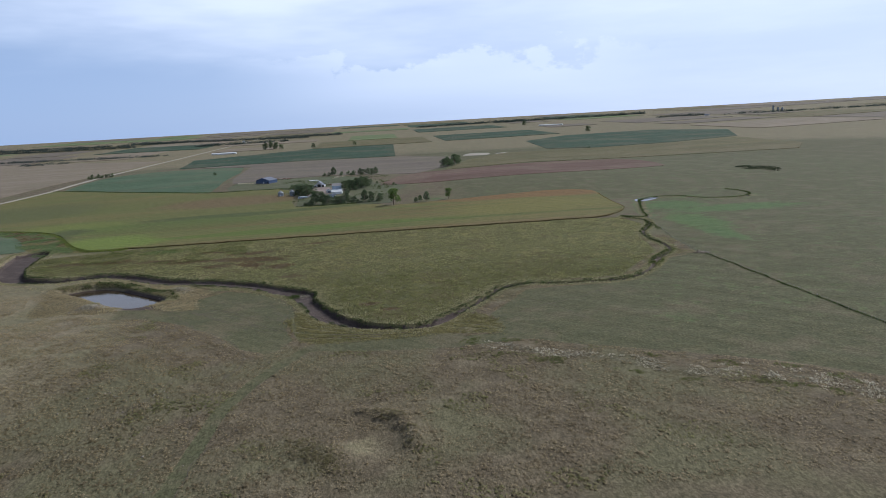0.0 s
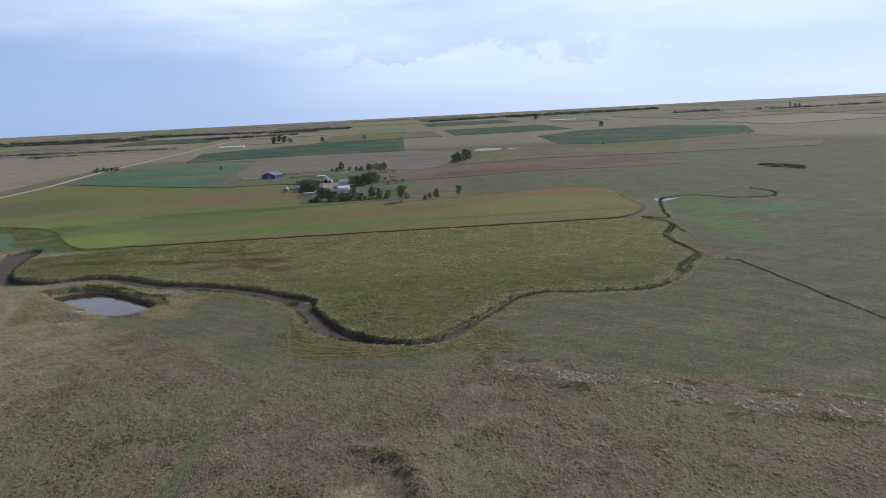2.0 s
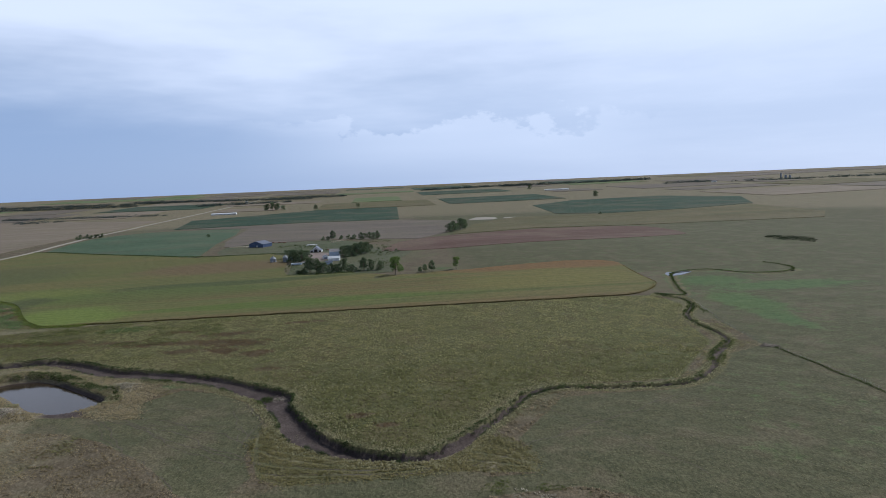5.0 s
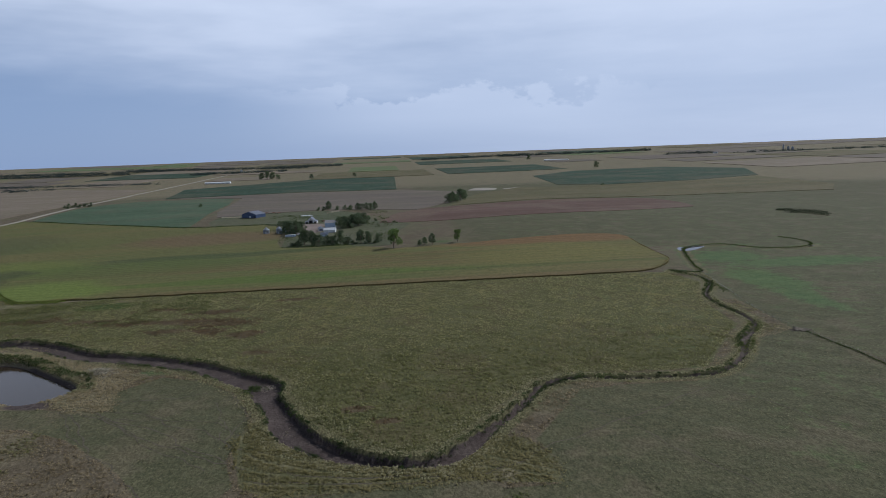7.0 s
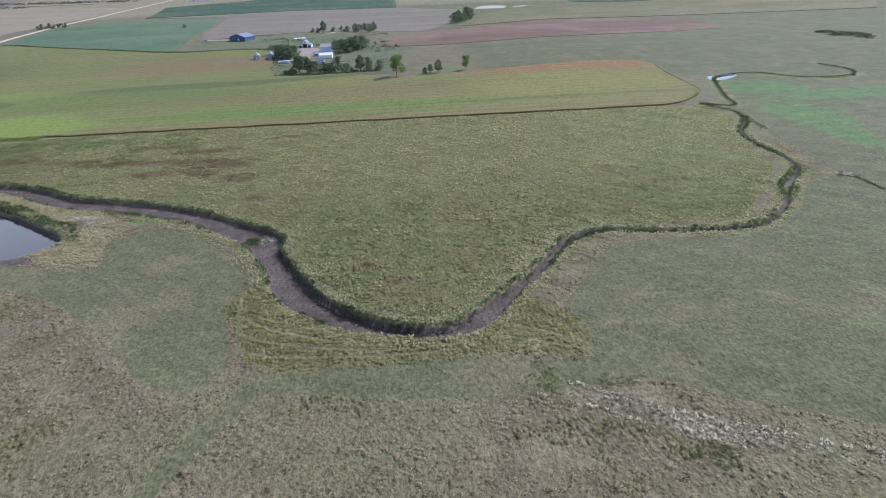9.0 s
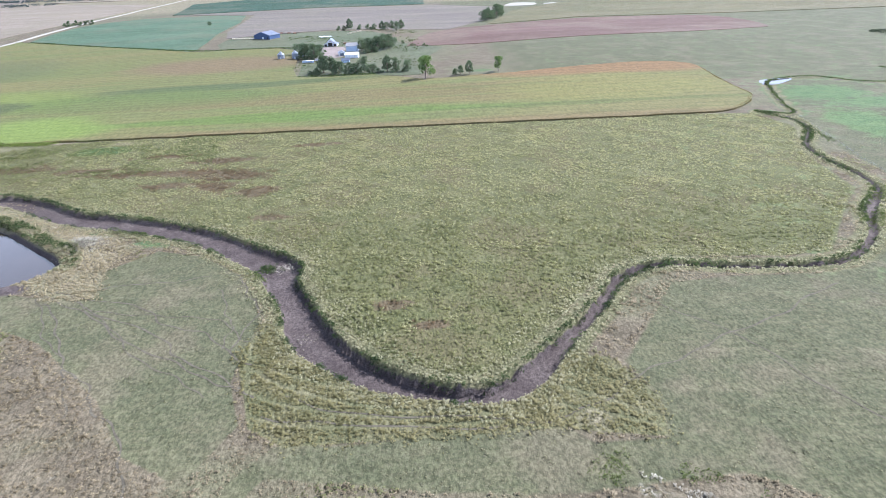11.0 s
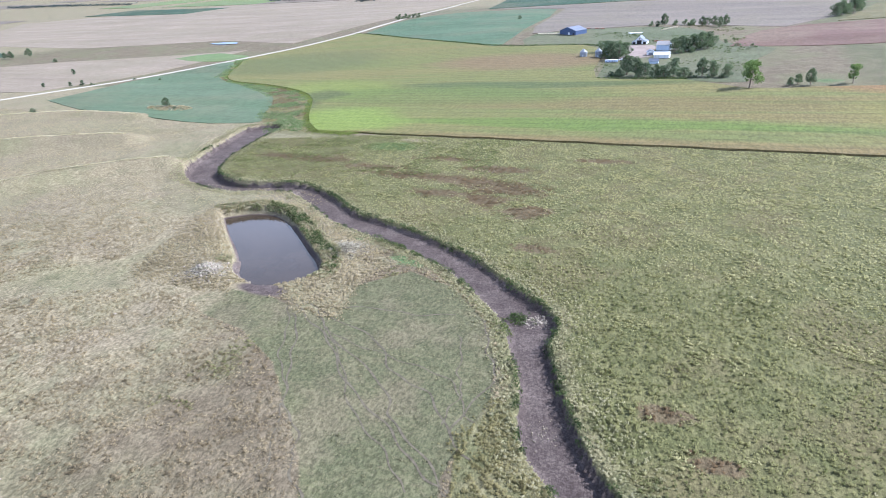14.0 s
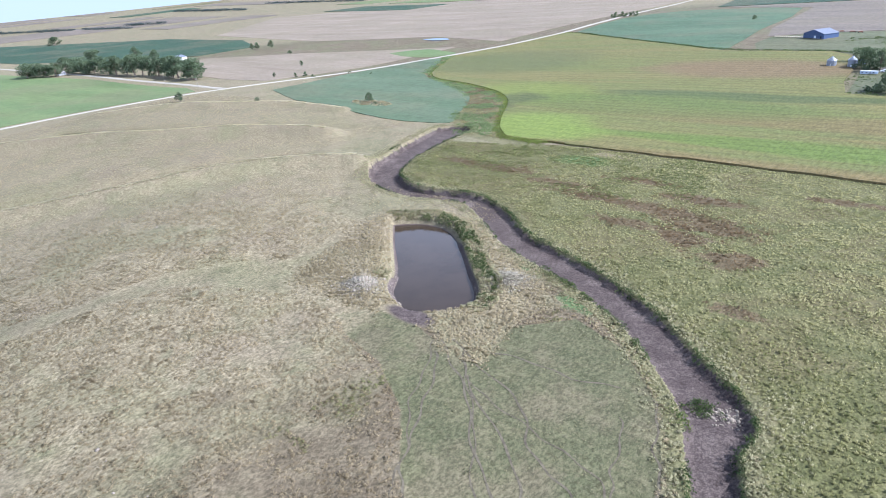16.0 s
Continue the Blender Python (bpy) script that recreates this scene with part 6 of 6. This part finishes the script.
long_barn(-455, 1985, 90, 72, 14, "very long white livestock barn far beyond the fields")
long_barn(790, 2735, 62, 105, 16, "very long white livestock barn near the horizon")
gabled("far_house", -565, 2860, 10, 12, 16, 5, 9, WHITE_STEEL, GREY_ROOF, "white house far off beside the road", "house")
gabled("far_shed", -1022, 705, 30, 16, 22, 6, 9.5, WHITE_STEEL, GREY_ROOF, "pale-roofed shed behind the windbreak", "shed")
gabled("far_house", -1085, 548, 20, 9, 12, 3.4, 6, WHITE_STEEL, SHINGLE, "white house among windbreak trees", "house")
gabled("far_house", 1500, 2700, 40, 12, 18, 4, 7, WHITE_STEEL, GREY_ROOF, "white house near the horizon", "house")
for x, y, h in ((1806, 2650, 16), (1822, 2644, 14), (1790, 2660, 24)):
    g = empty("far_silo", pose(x, y, ground_at(x, y)))
    part("wall", bmesh_disc(5 if h < 20 else 3.5, -1, h, 18), GALV, g)
    part("roof", bmesh_disc(2.5, h, h + 2.4, 18), GALV, g)
    tagged(g, "grey steel silo near the horizon", "silo", "far silos")


# ---------------------------------------------------------------- farm clutter
def bale_mesh():
    bm = bmesh.new()
    bmesh.ops.create_cone(bm, cap_ends=True, segments=16, radius1=0.8, radius2=0.8, depth=1.4)
    bmesh.ops.bevel(bm, geom=[e for e in bm.edges if len(e.link_faces) == 2 and e.calc_face_angle(0) > 1], offset=0.12, segments=1, affect="EDGES")
    bmesh.ops.rotate(bm, verts=bm.verts, cent=(0, 0, 0), matrix=Matrix.Rotation(math.pi / 2, 3, "X"))
    bmesh.ops.translate(bm, verts=bm.verts, vec=(0, 0, 0.78))
    me = bpy.data.meshes.new("hay_bale")
    bm.to_mesh(me)
    bm.free()
    me.materials.append(HAY)
    return me


BALE = bale_mesh()
rnd = random.Random(12)
for i in range(17):
    x, y = -196 + i * 2.0, 917 - i * 0.5 + rnd.uniform(-0.2, 0.2)
    ob = new("hay_bale", BALE)
    ob.matrix_world = pose(x, y, ground_at(x, y), 0, 0, 82 + rnd.uniform(-6, 6))
    tagged(ob, "round pale hay bale in a row beside the shed", "hay bale", "hay bales beside the shed")
for i in range(10):
    x, y = -63 + i * 1.5, 936 + i * 3.2
    ob = new("hay_bale", BALE)
    ob.matrix_world = pose(x, y, ground_at(x, y), 0, 0, rnd.uniform(-20, 20))
    tagged(ob, "round pale hay bale on the slope", "hay bale", "hay bales on the slope")


def implement(x, y, turn, long):
    root = empty("farm_implement", pose(x, y, ground_at(x, y), 0, 0, turn))
    bm = box(bmesh.new(), -long / 2, long / 2, -0.15, 0.15, 0.7, 0.95)
    box(bm, -0.12, 0.12, -2.4, 0, 0.6, 0.8)
    part("frame", bm, RUST, root)
    part("hopper", solid([(-long * 0.3, 0.95), (long * 0.3, 0.95), (long * 0.38, 1.9), (-long * 0.38, 1.9)], -0.6, 0.6), RUST, root)
    for s in (-1, 1):
        bm = bmesh.new()
        bmesh.ops.create_cone(bm, cap_ends=True, segments=14, radius1=0.55, radius2=0.55, depth=0.3)
        bmesh.ops.rotate(bm, verts=bm.verts, cent=(0, 0, 0), matrix=Matrix.Rotation(math.pi / 2, 3, "Y"))
        bmesh.ops.translate(bm, verts=bm.verts, vec=(s * long * 0.42, 0, 0.55))
        part("wheel", bm, DARK, root)
    return tagged(root, "rusty farm implement parked in the grass", "farm machine", "parked farm machines")


for x, y, turn, l in ((-146, 955, 20, 5), (-136, 952, -15, 6), (-129, 950, 40, 5), (-60, 842, 10, 5), (-55, 840, 60, 4.5), (-50, 838, 15, 5)):
    implement(x, y, turn, l)
for x, y in ((-91, 911), (-85, 913)):
    ob = part("concrete_slab", boxed(-3.4, 3.4, -4, 4, -0.4, 0.35, bevel=0.05), WHITE_STEEL)
    ob.matrix_world = pose(x, y, ground_at(x, y) + 0.2, 0, 0, 25)
    tagged(ob, "pale slab lying in the pasture", "slab")


def vehicle(x, y, turn, mat, label):
    root = empty("pickup_truck", pose(x, y, ground_at(x, y) + 0.35, 0, 0, turn))
    part("body", solid([(-2.7, 0.45), (2.7, 0.45), (2.7, 1.0), (1.2, 1.1), (0.6, 1.75), (-0.7, 1.75), (-0.9, 1.1), (-2.7, 1.1)], -0.95, 0.95), mat, root)
    for sx in (-1.7, 1.7):
        for sy in (-0.9, 0.9):
            bm = bmesh.new()
            bmesh.ops.create_cone(bm, cap_ends=True, segments=14, radius1=0.4, radius2=0.4, depth=0.25)
            bmesh.ops.rotate(bm, verts=bm.verts, cent=(0, 0, 0), matrix=Matrix.Rotation(math.pi / 2, 3, "X"))
            bmesh.ops.translate(bm, verts=bm.verts, vec=(sx, sy, 0.4))
            part("wheel", bm, DARK, root)
    part("window", boxed(-0.65, 0.55, -0.97, 0.97, 1.2, 1.62), GLASS, root)
    return tagged(root, label, "truck")


vehicle(-78, 742, 20, WHITE_STEEL, "white pickup truck parked by the mobile home")


# ---------------------------------------------------------------- poles and fences
def pole(x, y):
    root = empty("utility_pole", pose(x, y, ground_at(x, y), 0, 0, 5))
    part("post", tube(bmesh.new(), (0, 0, -0.8), (0, 0, 10), 0.17, 0.12, 8), WOOD, root)
    part("crossarm", boxed(-0.06, 0.06, -1.2, 1.2, 9.2, 9.35), WOOD, root)
    for s in (-1, 0, 1):
        part("insulator", tube(bmesh.new(), (0, s, 9.35), (0, s, 9.6), 0.05, 0.04, 6), GREY_ROOF, root)
    return tagged(root, "wooden utility pole beside the side road", "utility pole", "utility poles")


for x, y in ((-960, 553), (-862, 555), (-754, 550), (-650, 536)):
    pole(x, y)


def fence(line, gap, label):
    root = empty("fence", pose(line[0][0], line[0][1], ground_at(*line[0])))
    ox, oy, oz = root.matrix_world.translation
    tops = []
    for a, b in zip(line, line[1:]):
        n = int(math.hypot(b[0] - a[0], b[1] - a[1]) / gap)
        for i in range(n):
            tops.append((a[0] + (b[0] - a[0]) * i / n, a[1] + (b[1] - a[1]) * i / n))
    me = None
    for x, y in tops:
        if me is None:
            first = part("post", tube(bmesh.new(), (0, 0, -0.5), (0, 0, 1.35), 0.09, 0.075, 6), WOOD, root)
            me, ob = first.data, first
        else:
            ob = new("post", me)
            ob.parent = root
        ob.location = (x - ox, y - oy, ground_at(x, y) - oz)
    for h in (0.5, 0.85, 1.2):
        bm = bmesh.new()
        for (ax, ay), (bx, by) in zip(tops, tops[1:]):
            tube(bm, (ax - ox, ay - oy, ground_at(ax, ay) - oz + h), (bx - ox, by - oy, ground_at(bx, by) - oz + h), 0.012, 0.012, 3)
        part("wire", bm, GALV, root)
    return tagged(root, label, "fence")


fence([(190, 341), (191, 270), (189, 200), (186, 60)], 6.0, "wire fence on wooden posts across the pasture")
fence([(188, 344), (192, 380), (206, 440), (214, 472)], 6.0, "wire fence on wooden posts along the ditch")
